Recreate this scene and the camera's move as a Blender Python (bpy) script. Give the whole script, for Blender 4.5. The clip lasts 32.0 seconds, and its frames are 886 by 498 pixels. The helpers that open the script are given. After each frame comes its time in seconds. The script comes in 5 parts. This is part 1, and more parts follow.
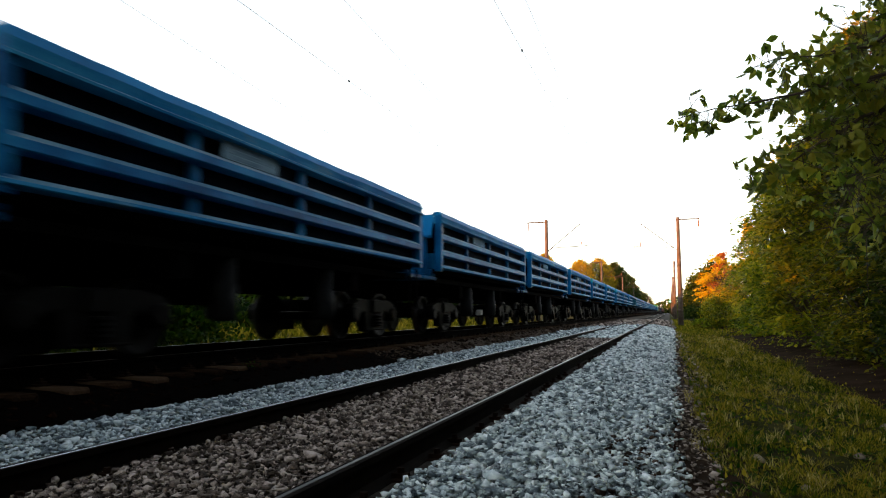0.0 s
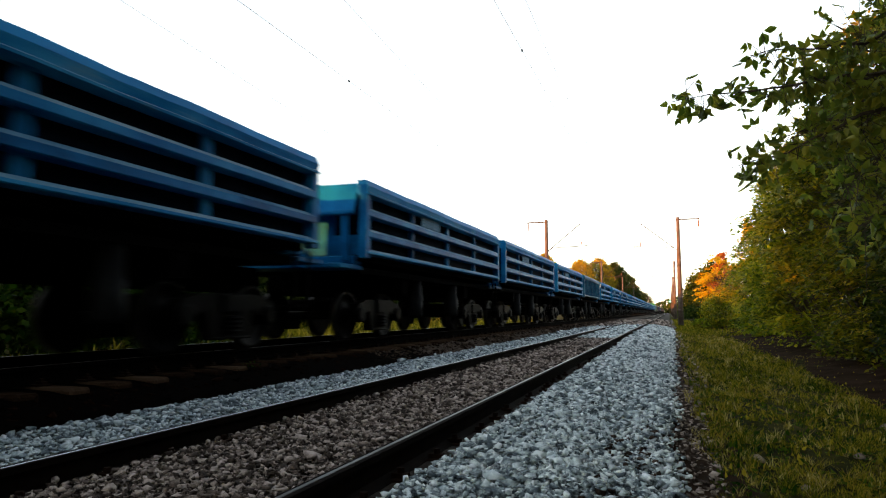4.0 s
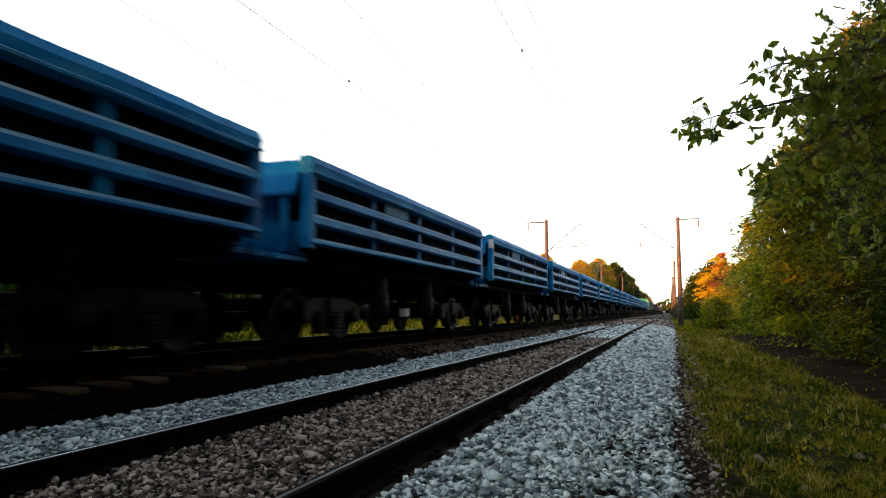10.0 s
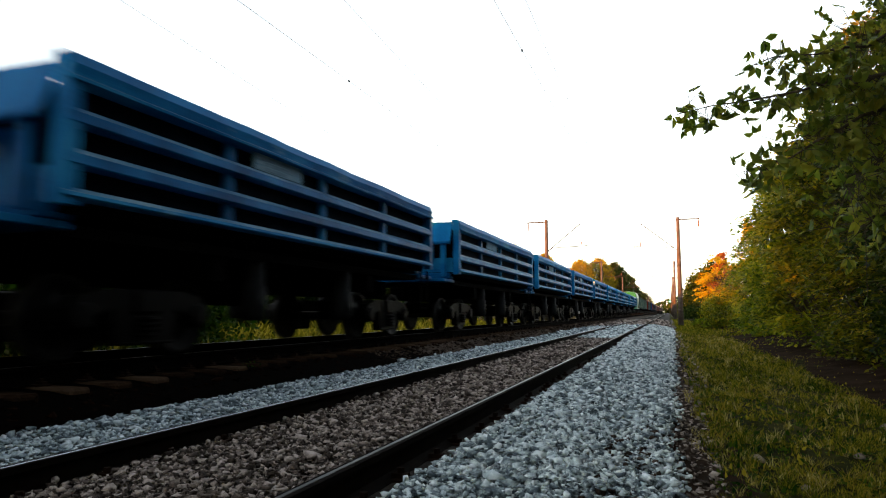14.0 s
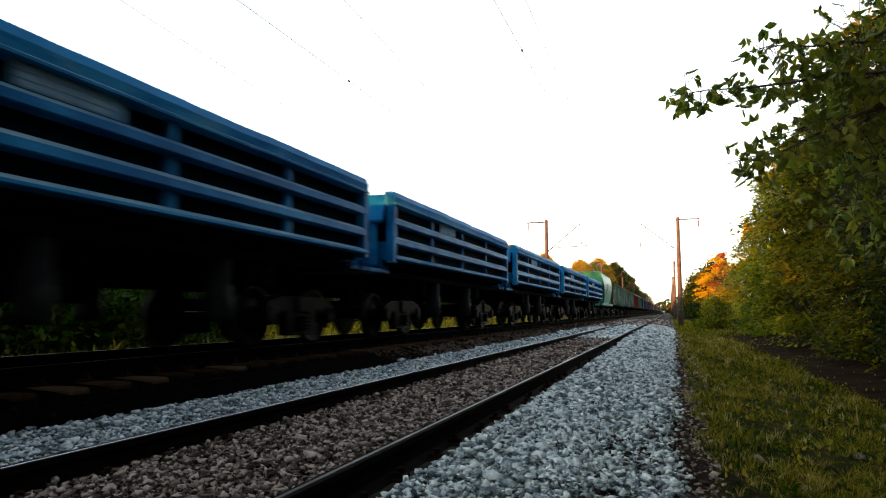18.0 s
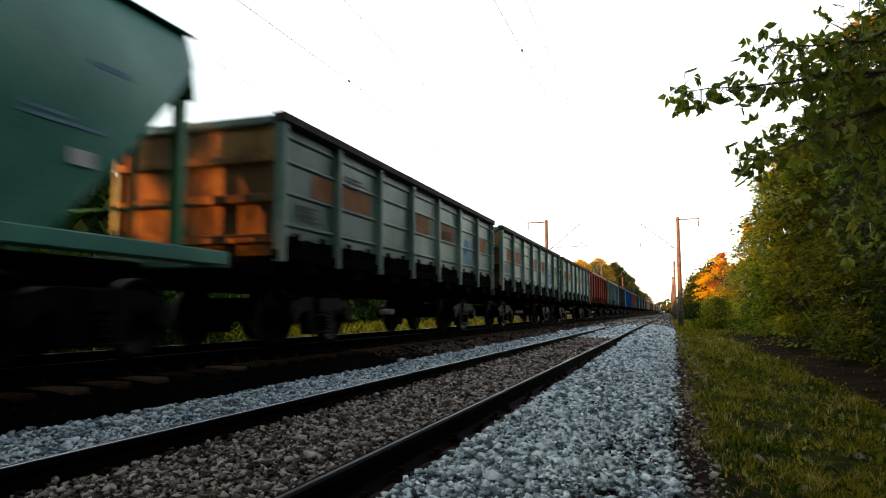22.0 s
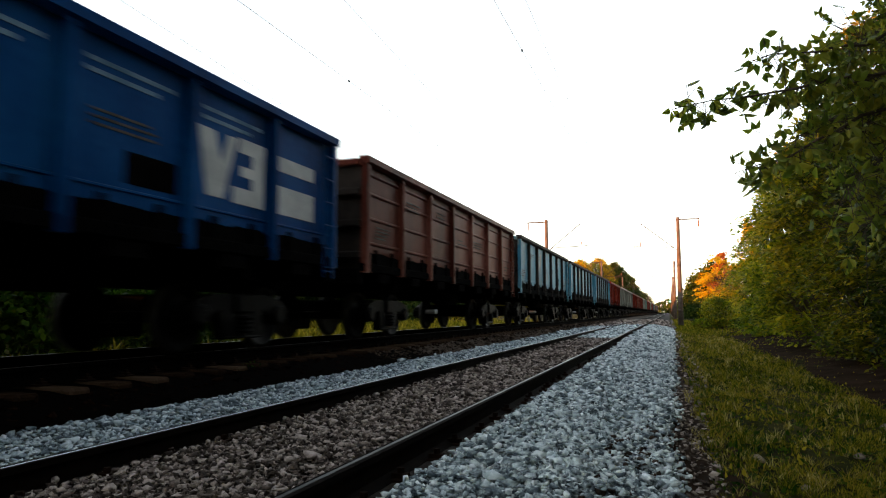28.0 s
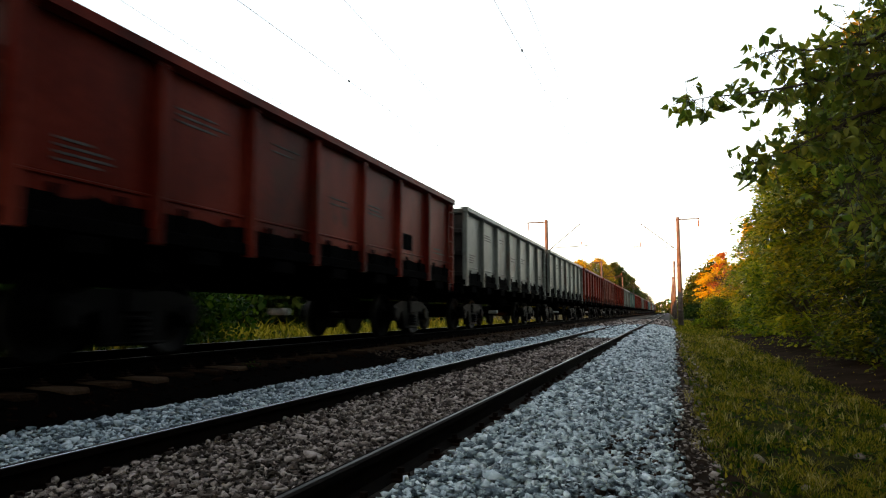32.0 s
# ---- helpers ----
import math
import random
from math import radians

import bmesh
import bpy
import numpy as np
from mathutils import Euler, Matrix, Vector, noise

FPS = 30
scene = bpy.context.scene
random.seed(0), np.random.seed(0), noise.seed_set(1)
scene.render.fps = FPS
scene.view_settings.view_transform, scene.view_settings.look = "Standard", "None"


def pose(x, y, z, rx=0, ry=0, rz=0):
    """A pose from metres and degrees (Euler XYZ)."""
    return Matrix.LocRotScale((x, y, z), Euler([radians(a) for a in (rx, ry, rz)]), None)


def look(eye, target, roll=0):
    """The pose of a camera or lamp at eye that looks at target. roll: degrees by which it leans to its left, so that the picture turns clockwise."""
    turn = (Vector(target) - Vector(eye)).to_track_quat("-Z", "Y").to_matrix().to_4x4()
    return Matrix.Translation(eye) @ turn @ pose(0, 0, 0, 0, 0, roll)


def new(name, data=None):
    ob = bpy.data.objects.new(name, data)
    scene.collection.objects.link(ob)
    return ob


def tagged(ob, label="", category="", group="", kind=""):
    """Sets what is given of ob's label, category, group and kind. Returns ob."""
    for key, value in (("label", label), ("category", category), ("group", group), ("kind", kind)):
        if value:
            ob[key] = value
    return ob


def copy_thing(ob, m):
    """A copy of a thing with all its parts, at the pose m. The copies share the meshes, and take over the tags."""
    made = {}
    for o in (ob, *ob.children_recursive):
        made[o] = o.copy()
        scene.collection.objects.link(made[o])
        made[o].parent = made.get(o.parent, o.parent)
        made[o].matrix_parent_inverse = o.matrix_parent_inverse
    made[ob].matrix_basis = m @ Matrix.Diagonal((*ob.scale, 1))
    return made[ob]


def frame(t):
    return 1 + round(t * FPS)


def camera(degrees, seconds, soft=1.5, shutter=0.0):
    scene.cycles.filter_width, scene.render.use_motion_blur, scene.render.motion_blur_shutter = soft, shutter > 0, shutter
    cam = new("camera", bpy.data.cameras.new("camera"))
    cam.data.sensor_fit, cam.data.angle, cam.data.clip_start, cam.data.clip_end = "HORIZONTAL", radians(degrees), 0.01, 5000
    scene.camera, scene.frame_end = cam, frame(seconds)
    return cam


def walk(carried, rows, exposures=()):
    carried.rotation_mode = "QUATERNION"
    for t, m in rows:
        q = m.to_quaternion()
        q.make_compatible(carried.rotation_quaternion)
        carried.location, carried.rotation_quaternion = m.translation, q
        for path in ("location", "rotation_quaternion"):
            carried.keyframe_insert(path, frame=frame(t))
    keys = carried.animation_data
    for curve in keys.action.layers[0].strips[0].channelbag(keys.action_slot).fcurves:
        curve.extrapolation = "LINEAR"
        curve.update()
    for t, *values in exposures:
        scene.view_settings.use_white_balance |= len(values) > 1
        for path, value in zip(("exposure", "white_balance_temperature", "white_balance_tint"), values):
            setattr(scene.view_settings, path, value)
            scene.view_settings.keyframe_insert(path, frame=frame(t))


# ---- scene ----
# ---- camera ----
# x runs across the tracks, y along them, z = 0 is the top of the near track's rails.
EYE_Z = 0.76
TRACK_A = -2.354          # centre of the near track
TRACK_B = -6.883          # centre of the track with the train
RAIL_B = 0.222            # top of that track's rails
SPEED = 15.735            # metres a second, towards the camera
SECONDS = 32.0
cam = camera(66.3, SECONDS, soft=1.1, shutter=0.4)
CAM_POSE = pose(0, 0, EYE_Z, 95.33, 0, 18.4)
walk(cam, [(0.0, CAM_POSE), (SECONDS, CAM_POSE)], exposures=[(0.0, 2.3, 6900, 10), (SECONDS, 2.3, 6900, 10)])

# ---- light ----
SUN_ELEVATION, SUN_AZIMUTH = radians(7.0), radians(225.0)   # azimuth clockwise from +y
world = bpy.data.worlds.new("evening_sky")
scene.world = world
world.use_nodes = True
wn = world.node_tree
wn.nodes.clear()
sky = wn.nodes.new("ShaderNodeTexSky")
sky.sky_type = "NISHITA"
sky.sun_disc = False
sky.sun_elevation = SUN_ELEVATION
sky.sun_rotation = SUN_AZIMUTH
sky.air_density, sky.dust_density, sky.ozone_density = 1.0, 0.8, 1.0
wbg = wn.nodes.new("ShaderNodeBackground")
wbg.inputs["Strength"].default_value = 0.15
wout = wn.nodes.new("ShaderNodeOutputWorld")
pale = wn.nodes.new("ShaderNodeHueSaturation")      # a hazy evening sky, paler than clear air
pale.inputs["Saturation"].default_value = 0.45
wn.links.new(sky.outputs["Color"], pale.inputs["Color"])
wn.links.new(pale.outputs["Color"], wbg.inputs["Color"])
wn.links.new(wbg.outputs["Background"], wout.inputs["Surface"])
sun_data = bpy.data.lights.new("sun", "SUN")
sun_data.energy, sun_data.angle, sun_data.color = 5.0, radians(0.5), (1.0, 0.29, 0.045)
sun = new("sun", sun_data)
sun_from = Vector((math.sin(SUN_AZIMUTH) * math.cos(SUN_ELEVATION), math.cos(SUN_AZIMUTH) * math.cos(SUN_ELEVATION), math.sin(SUN_ELEVATION)))
sun.matrix_world = look(sun_from * 100, (0, 0, 0))


# ---- materials ----
def material(name, colours, rough=0.8, metal=0.0, scale=4.0, fine=60.0, bump=0.2, spread=0.0, island=0.0, spec=0.12, through_light=0.0, stretch=(1, 1, 1), coords="Object", flaked=None, tint=None):
    """A surface whose colour wanders between two or three tones at a coarse and a fine scale."""
    m = bpy.data.materials.new(name)
    m.use_nodes = True
    nt = m.node_tree
    n, link = nt.nodes, nt.links
    b = n["Principled BSDF"]
    tc = n.new("ShaderNodeTexCoord")
    mp = n.new("ShaderNodeMapping")
    mp.inputs["Scale"].default_value = stretch
    link.new(tc.outputs[coords], mp.inputs["Vector"])
    big = n.new("ShaderNodeTexNoise")
    big.inputs["Scale"].default_value, big.inputs["Detail"].default_value = scale, 6
    small = n.new("ShaderNodeTexNoise")
    small.inputs["Scale"].default_value, small.inputs["Detail"].default_value = fine, 4
    for t in (big, small):
        link.new(mp.outputs["Vector"], t.inputs["Vector"])
    mix = n.new("ShaderNodeMath")
    mix.operation = "MULTIPLY_ADD"
    mix.inputs[1].default_value, mix.inputs[2].default_value = 0.35, -0.17
    link.new(small.outputs["Fac"], mix.inputs[0])
    add = n.new("ShaderNodeMath")
    add.operation = "ADD"
    link.new(big.outputs["Fac"], add.inputs[0])
    link.new(mix.outputs[0], add.inputs[1])
    fac = add.outputs[0]
    for amount, node, socket in ((spread, "ShaderNodeObjectInfo", "Random"), (island, "ShaderNodeNewGeometry", "Random Per Island")):
        if amount:
            r = n.new(node)
            k = n.new("ShaderNodeMath")
            k.operation = "MULTIPLY_ADD"
            k.inputs[1].default_value, k.inputs[2].default_value = amount, -amount / 2
            link.new(r.outputs[socket], k.inputs[0])
            s = n.new("ShaderNodeMath")
            s.operation = "ADD"
            link.new(fac, s.inputs[0])
            link.new(k.outputs[0], s.inputs[1])
            fac = s.outputs[0]
    ramp = n.new("ShaderNodeValToRGB")
    el = ramp.color_ramp.elements
    places = [0.3, 0.7] if len(colours) == 2 else [0.28 + 0.44 * i / (len(colours) - 1) for i in range(len(colours))]
    while len(el) < len(colours):
        el.new(0.5)
    for e, p, c in zip(el, places, colours):
        e.position, e.color = p, (*c, 1)
    link.new(fac, ramp.inputs["Fac"])
    colour = ramp.outputs["Color"]
    if flaked:
        # paint flaked off in ragged patches
        spot = n.new("ShaderNodeTexNoise")
        spot.inputs["Scale"].default_value, spot.inputs["Detail"].default_value, spot.inputs["Roughness"].default_value = 1.9, 9, 0.62
        link.new(mp.outputs["Vector"], spot.inputs["Vector"])
        edge = n.new("ShaderNodeMapRange")
        edge.inputs["From Min"].default_value, edge.inputs["From Max"].default_value = 0.575, 0.64
        edge.inputs["To Max"].default_value = 0.85
        link.new(spot.outputs["Fac"], edge.inputs["Value"])
        worn = n.new("ShaderNodeMix")
        worn.data_type = "RGBA"
        worn.inputs["B"].default_value = (*flaked, 1)
        link.new(edge.outputs["Result"], worn.inputs["Factor"])
        link.new(colour, worn.inputs["A"])
        colour = worn.outputs["Result"]
    link.new(colour, b.inputs["Base Color"])
    rr = n.new("ShaderNodeMapRange")
    rr.inputs["To Min"].default_value, rr.inputs["To Max"].default_value = max(0.05, rough - 0.12), min(1.0, rough + 0.12)
    link.new(small.outputs["Fac"], rr.inputs["Value"])
    link.new(rr.outputs["Result"], b.inputs["Roughness"])
    b.inputs["Metallic"].default_value = metal
    b.inputs["Specular IOR Level"].default_value = spec
    if tint:
        b.inputs["Specular Tint"].default_value = (*tint, 1)
    if bump:
        bp = n.new("ShaderNodeBump")
        bp.inputs["Strength"].default_value, bp.inputs["Distance"].default_value = bump, 0.01
        link.new(small.outputs["Fac"], bp.inputs["Height"])
        link.new(bp.outputs["Normal"], b.inputs["Normal"])
    if through_light:
        tr = n.new("ShaderNodeBsdfTranslucent")
        link.new(ramp.outputs["Color"], tr.inputs["Color"])
        ms = n.new("ShaderNodeMixShader")
        ms.inputs["Fac"].default_value = through_light
        link.new(b.outputs["BSDF"], ms.inputs[1])
        link.new(tr.outputs["BSDF"], ms.inputs[2])
        link.new(ms.outputs["Shader"], n["Material Output"].inputs["Surface"])
    return m


def glow(name, colour, strength):
    m = bpy.data.materials.new(name)
    m.use_nodes = True
    b = m.node_tree.nodes["Principled BSDF"]
    b.inputs["Base Color"].default_value = (*colour, 1)
    b.inputs["Emission Color"].default_value = (*colour, 1)
    b.inputs["Emission Strength"].default_value = strength
    return m


BALLAST_NEW = material("fresh_granite_ballast", [(0.08, 0.108, 0.128), (0.435, 0.525, 0.56), (0.73, 0.81, 0.84)], 0.85, island=0.55, scale=9, fine=90, bump=0.25, spec=0.1)
# Darker than BALLAST_NEW, for the strip between the tracks.
BALLAST_STRIP = material("darker_granite_ballast", [(0.08, 0.108, 0.13), (0.33, 0.41, 0.455), (0.56, 0.64, 0.68)], 0.85, island=0.55, scale=9, fine=90, bump=0.25, spec=0.08)
BALLAST_OLD = material("old_brown_ballast", [(0.030, 0.023, 0.020), (0.135, 0.106, 0.092), (0.40, 0.34, 0.31)], 0.85, island=0.6, scale=9, fine=90, bump=0.3, spec=0.1)
# Oily stones by the train, with its shade put into the colour.
BALLAST_OILY_SHADED = material("oily_shaded_ballast", [(0.0006, 0.0004, 0.0003), (0.0022, 0.0012, 0.0008), (0.011, 0.005, 0.003)], 0.95, island=0.6, scale=5, fine=60, bump=0.6, spec=0.006)
BED_OLD = material("ballast_bed_brown", [(0.012, 0.0096, 0.0078), (0.033, 0.027, 0.024)], 0.95, scale=14, fine=60, bump=0.8)
# Oily bed, near black because the train's shade is in the colour.
BED_OILY_SHADED = material("ballast_bed_oily_shaded", [(0.0005, 0.0004, 0.0004), (0.0018, 0.0012, 0.0009)], 0.95, scale=8, fine=60, bump=0.8, spec=0.006)
SOIL = material("brown_soil", [(0.009, 0.0055, 0.0036), (0.034, 0.021, 0.0135)], 0.95, scale=1.5, fine=30, bump=0.8, spec=0.01)
TURF = material("turf", [(0.006, 0.007, 0.0015), (0.02, 0.022, 0.004), (0.05, 0.044, 0.010)], 0.95, scale=2.5, fine=40, bump=0.8, spec=0.02)
GRASS = material("grass_blades", [(0.026, 0.048, 0.0014), (0.125, 0.135, 0.006), (0.30, 0.235, 0.026)], 0.7, island=0.5, scale=0.9, fine=5, bump=0, through_light=0.35, spec=0.05)
RAIL_SIDE = material("rusty_rail_steel", [(0.0022, 0.0016, 0.0013), (0.008, 0.0055, 0.0045)], 0.8, 0.0, scale=5, fine=70, bump=0.3, spec=0.02)
# Darker copy of RAIL_SIDE for the rails in the train's shade.
RAIL_SHADED = material("shaded_rail_steel", [(0.0006, 0.0005, 0.0005), (0.002, 0.0015, 0.0012)], 0.85, 0.0, scale=5, fine=70, bump=0.3, spec=0.006)
RAIL_TOP = material("dull_rail_steel", [(0.004, 0.004, 0.0044), (0.018, 0.018, 0.019)], 0.6, 0.0, scale=5, fine=70, bump=0.05, stretch=(8, 0.4, 8), spec=0.06)
RAIL_DULL = material("half_polished_rail_steel", [(0.05, 0.05, 0.055), (0.16, 0.16, 0.17)], 0.35, 1.0, scale=5, fine=70, bump=0.05, stretch=(8, 0.4, 8))
RAIL_SHINE = material("polished_rail_steel", [(0.26, 0.28, 0.31), (0.44, 0.45, 0.48)], 0.28, 1.0, scale=5, fine=70, bump=0.03, stretch=(8, 0.4, 8))
SLEEPER = material("old_wood_sleeper", [(0.006, 0.0033, 0.0021), (0.024, 0.014, 0.0085), (0.055, 0.035, 0.023)], 0.9, scale=3, fine=40, bump=0.5, spread=0.4, spec=0.006)
FASTENER = material("rusty_fastener", [(0.004, 0.002, 0.0012), (0.014, 0.007, 0.0045)], 0.85, 0.0, scale=12, fine=90, spec=0.03)
LEAF = material("shrub_leaves", [(0.028, 0.052, 0.001), (0.145, 0.155, 0.005), (0.36, 0.27, 0.012)], 0.5, island=0.35, spread=0.22, scale=0.6, fine=4, bump=0, through_light=0.5, spec=0.1)
# Brighter copy of LEAF for shrubs further off; their light is in the colour.
LEAF_LIGHT = material("brightened_shrub_leaves", [(0.045, 0.085, 0.002), (0.20, 0.235, 0.008), (0.42, 0.34, 0.016)], 0.5, island=0.35, spread=0.22, scale=0.6, fine=4, bump=0, through_light=0.5, spec=0.1)
LEAF_FRESH = material("bright_undergrowth_leaves", [(0.05, 0.10, 0.003), (0.15, 0.22, 0.008), (0.25, 0.26, 0.012)], 0.55, island=0.4, scale=0.8, fine=5, bump=0, through_light=0.45, spec=0.08)
# Darker copy of LEAF for the near shrubs, their shade put into the colour.
LEAF_SHADED = material("shaded_shrub_leaves", [(0.008, 0.022, 0.001), (0.042, 0.066, 0.003), (0.14, 0.13, 0.007)], 0.5, island=0.35, spread=0.2, scale=0.6, fine=4, bump=0, through_light=0.4, spec=0.1)
LEAF_WEED = material("fresh_weed_leaves", [(0.004, 0.018, 0.0008), (0.022, 0.06, 0.003), (0.07, 0.11, 0.008)], 0.6, island=0.4, scale=0.9, fine=5, bump=0, through_light=0.45, spec=0.05)
# Bright yellow grass: the sunlight on the field is put into its colour.
MEADOW = material("sunlit_meadow_grass", [(0.05, 0.06, 0.003), (0.19, 0.17, 0.008), (0.42, 0.31, 0.03)], 0.7, island=0.5, scale=0.6, fine=4, bump=0, through_light=0.35, spec=0.05)
LEAF_NEAR = material("maple_leaves", [(0.085, 0.14, 0.014), (0.22, 0.27, 0.028), (0.32, 0.30, 0.026)], 0.4, island=0.5, scale=1.4, fine=9, bump=0, through_light=0.55, spec=0.5)
LEAF_GOLD = material("autumn_leaves", [(0.30, 0.15, 0.004), (0.46, 0.32, 0.008), (0.50, 0.44, 0.016)], 0.6, island=0.4, scale=0.8, fine=6, bump=0, through_light=0.4)
LEAF_RED = material("reddening_leaves", [(0.16, 0.035, 0.008), (0.32, 0.09, 0.010), (0.38, 0.18, 0.015)], 0.6, island=0.4, scale=0.8, fine=6, bump=0, through_light=0.4)
# Yellow of fallen leaves, and of far crowns with the sunlight put in.
LEAF_YELLOW_LIT = material("yellow_sunlit_leaves", [(0.09, 0.085, 0.008), (0.24, 0.195, 0.012), (0.36, 0.29, 0.02)], 0.7, island=0.4, scale=0.3, fine=3, bump=0, through_light=0.3)
STRAW = material("dry_straw_blades", [(0.10, 0.08, 0.02), (0.30, 0.24, 0.07), (0.50, 0.42, 0.16)], 0.8, island=0.5, scale=1.4, fine=5, bump=0, through_light=0.3, spec=0.05)
SLOPE_STONE = material("dirt_brown_ballast", [(0.012, 0.008, 0.006), (0.034, 0.024, 0.018), (0.08, 0.06, 0.048)], 0.95, island=0.5, scale=6, fine=60, bump=0.4, spec=0.03)
LEAF_FAR = material("woodland_leaves", [(0.010, 0.026, 0.005), (0.03, 0.055, 0.009), (0.065, 0.08, 0.012)], 0.7, island=0.5, scale=0.25, fine=3, bump=0, through_light=0.3, spec=0.05)
BARK = material("grey_brown_bark", [(0.04, 0.03, 0.022), (0.11, 0.085, 0.065)], 0.9, scale=6, fine=50, bump=0.6, stretch=(1, 1, 0.3))
CONCRETE = material("aged_concrete", [(0.042, 0.034, 0.029), (0.09, 0.073, 0.062)], 0.9, scale=2, fine=40, bump=0.3)
METAL_DARK = material("catenary_steel", [(0.02, 0.018, 0.016), (0.05, 0.045, 0.04)], 0.7, 0.0, scale=4, fine=50)
COPPER = material("contact_wire_metal", [(0.10, 0.085, 0.075), (0.16, 0.13, 0.11)], 0.5, 0.8, scale=4, fine=50, bump=0)
PORCELAIN = material("brown_porcelain", [(0.10, 0.05, 0.03), (0.16, 0.09, 0.06)], 0.3, scale=6, fine=50, bump=0)
# Grimy steel under the wagons, with the shade there put into its colour.
BOGIE = material("grimy_shaded_cast_steel", [(0.0007, 0.0007, 0.0008), (0.0028, 0.0027, 0.0027)], 0.5, 0.0, scale=5, fine=50, bump=0.3, spread=0.2, spec=0.03)
TREAD = material("worn_wheel_tread", [(0.012, 0.012, 0.012), (0.04, 0.04, 0.041)], 0.5, 0.5, scale=6, fine=60, bump=0.05)
# Grey paint darkened for the shade under the wagons.
CYLINDER = material("shaded_grey_cylinder_paint", [(0.003, 0.0034, 0.004), (0.010, 0.011, 0.012)], 0.5, scale=4, fine=40, spec=0.03)
# Grime and under-wagon shade together make this colour near black.
UNDER = material("grimy_shaded_underframe", [(0.0008, 0.0008, 0.0009), (0.003, 0.0028, 0.0028)], 0.85, 0.0, scale=3, fine=40, bump=0.3, spec=0.004)
BLUE = material("weathered_blue_paint", [(0.0003, 0.042, 0.125), (0.0006, 0.084, 0.23), (0.008, 0.155, 0.33)], 0.46, 0.0, scale=1.3, fine=28, bump=0.12, spread=0.25, spec=0.045, tint=(0.3, 0.75, 1.0))
# Brighter copy of BLUE: sky light on leaning sheets and chamfers, as colour.
BLUE_BRIGHT = material("skylit_blue_paint", [(0.001, 0.07, 0.20), (0.003, 0.14, 0.35)], 0.48, scale=1.5, fine=30, bump=0.12, spread=0.2, spec=0.03, tint=(0.3, 0.75, 1.0))
# Paler blue of the ledges: dust, and sky light put into the colour.
BLUE_PALE = material("pale_blue_ledge", [(0.03, 0.10, 0.19), (0.085, 0.19, 0.28), (0.17, 0.27, 0.34)], 0.8, scale=1.2, fine=30, bump=0.1, spread=0.3, spec=0.05, stretch=(1, 0.6, 1))
# Blue sheet in the recesses, painted near black for the shade between the rails.
BLUE_RECESS = material("shaded_blue_sheet", [(0.001, 0.002, 0.004), (0.002, 0.006, 0.013)], 0.8, scale=2, fine=30, bump=0.3, spec=0.01)
BLUE_WORN = material("scuffed_blue_rim", [(0.0006, 0.060, 0.175), (0.001, 0.108, 0.27), (0.02, 0.19, 0.36)], 0.5, scale=1.6, fine=26, bump=0.15, spread=0.25, spec=0.025, stretch=(1, 0.5, 2), flaked=(0.06, 0.18, 0.28), tint=(0.15, 0.65, 1.0))
TEAL = material("old_teal_paint", [(0.002, 0.026, 0.058), (0.003, 0.062, 0.125), (0.02, 0.125, 0.19)], 0.5, scale=1.3, fine=28, bump=0.15, spec=0.06)
FADED = material("faded_stencil_paint", [(0.035, 0.033, 0.031), (0.11, 0.105, 0.10)], 0.8, scale=5, fine=40, bump=0.05, spec=0.01)
CREAM = material("cream_label_paint", [(0.16, 0.15, 0.11), (0.30, 0.29, 0.22)], 0.7, scale=4, fine=30, bump=0.05)
CHALK = material("pale_stencil_panel", [(0.06, 0.12, 0.18), (0.18, 0.27, 0.35)], 0.75, scale=3, fine=30, bump=0.05, spec=0.01)
GREEN = material("green_hopper_paint", [(0.014, 0.10, 0.078), (0.036, 0.165, 0.13), (0.10, 0.25, 0.205)], 0.38, scale=0.7, fine=25, bump=0.03, spec=0.3)
# Greener end paint, raised in brightness for the sky light on the ends.
GREEN_END = material("skylit_green_end_paint", [(0.005, 0.085, 0.03), (0.014, 0.18, 0.07)], 0.45, scale=1.5, fine=25, bump=0.12, spec=0.3)
WHITE_PAINT = material("dull_white_paint", [(0.294, 0.301, 0.294), (0.476, 0.483, 0.469)], 0.7, scale=3, fine=30, bump=0.05)
TANK = material("grimy_tank_paint", [(0.08, 0.085, 0.08), (0.18, 0.185, 0.175)], 0.7, scale=3, fine=30, bump=0.05, spec=0.03)
RUST_PATCH = material("orange_rust_patch", [(0.132, 0.054, 0.024), (0.216, 0.102, 0.048)], 0.85, scale=3, fine=30, bump=0.1)


def wagon_paint(name, dark, mid, pale, gloss=0.04, flaked=None, tint=None):
    return material(name, [dark, mid, pale], 0.45, spec=gloss, scale=1.1, fine=22, bump=0.2, spread=0.15, stretch=(1, 1, 0.45), flaked=flaked, tint=tint)


CHORD = material("rusty_dark_chord", [(0.008, 0.006, 0.005), (0.025, 0.019, 0.016)], 0.8, scale=3, fine=30, bump=0.3)
PAINT_GREY = wagon_paint("grey_green_wagon_paint", (0.012, 0.042, 0.034), (0.042, 0.098, 0.080), (0.14, 0.185, 0.15), 0.22)
PAINT_RED = wagon_paint("oxide_red_wagon_paint", (0.030, 0.0026, 0.0013), (0.095, 0.0095, 0.005), (0.16, 0.024, 0.014), 0.03, (0.05, 0.012, 0.007), tint=(1.0, 0.45, 0.38))
PAINT_BROWN = wagon_paint("brown_wagon_paint", (0.038, 0.008, 0.005), (0.10, 0.028, 0.019), (0.165, 0.062, 0.046), 0.03, tint=(1.0, 0.65, 0.58))
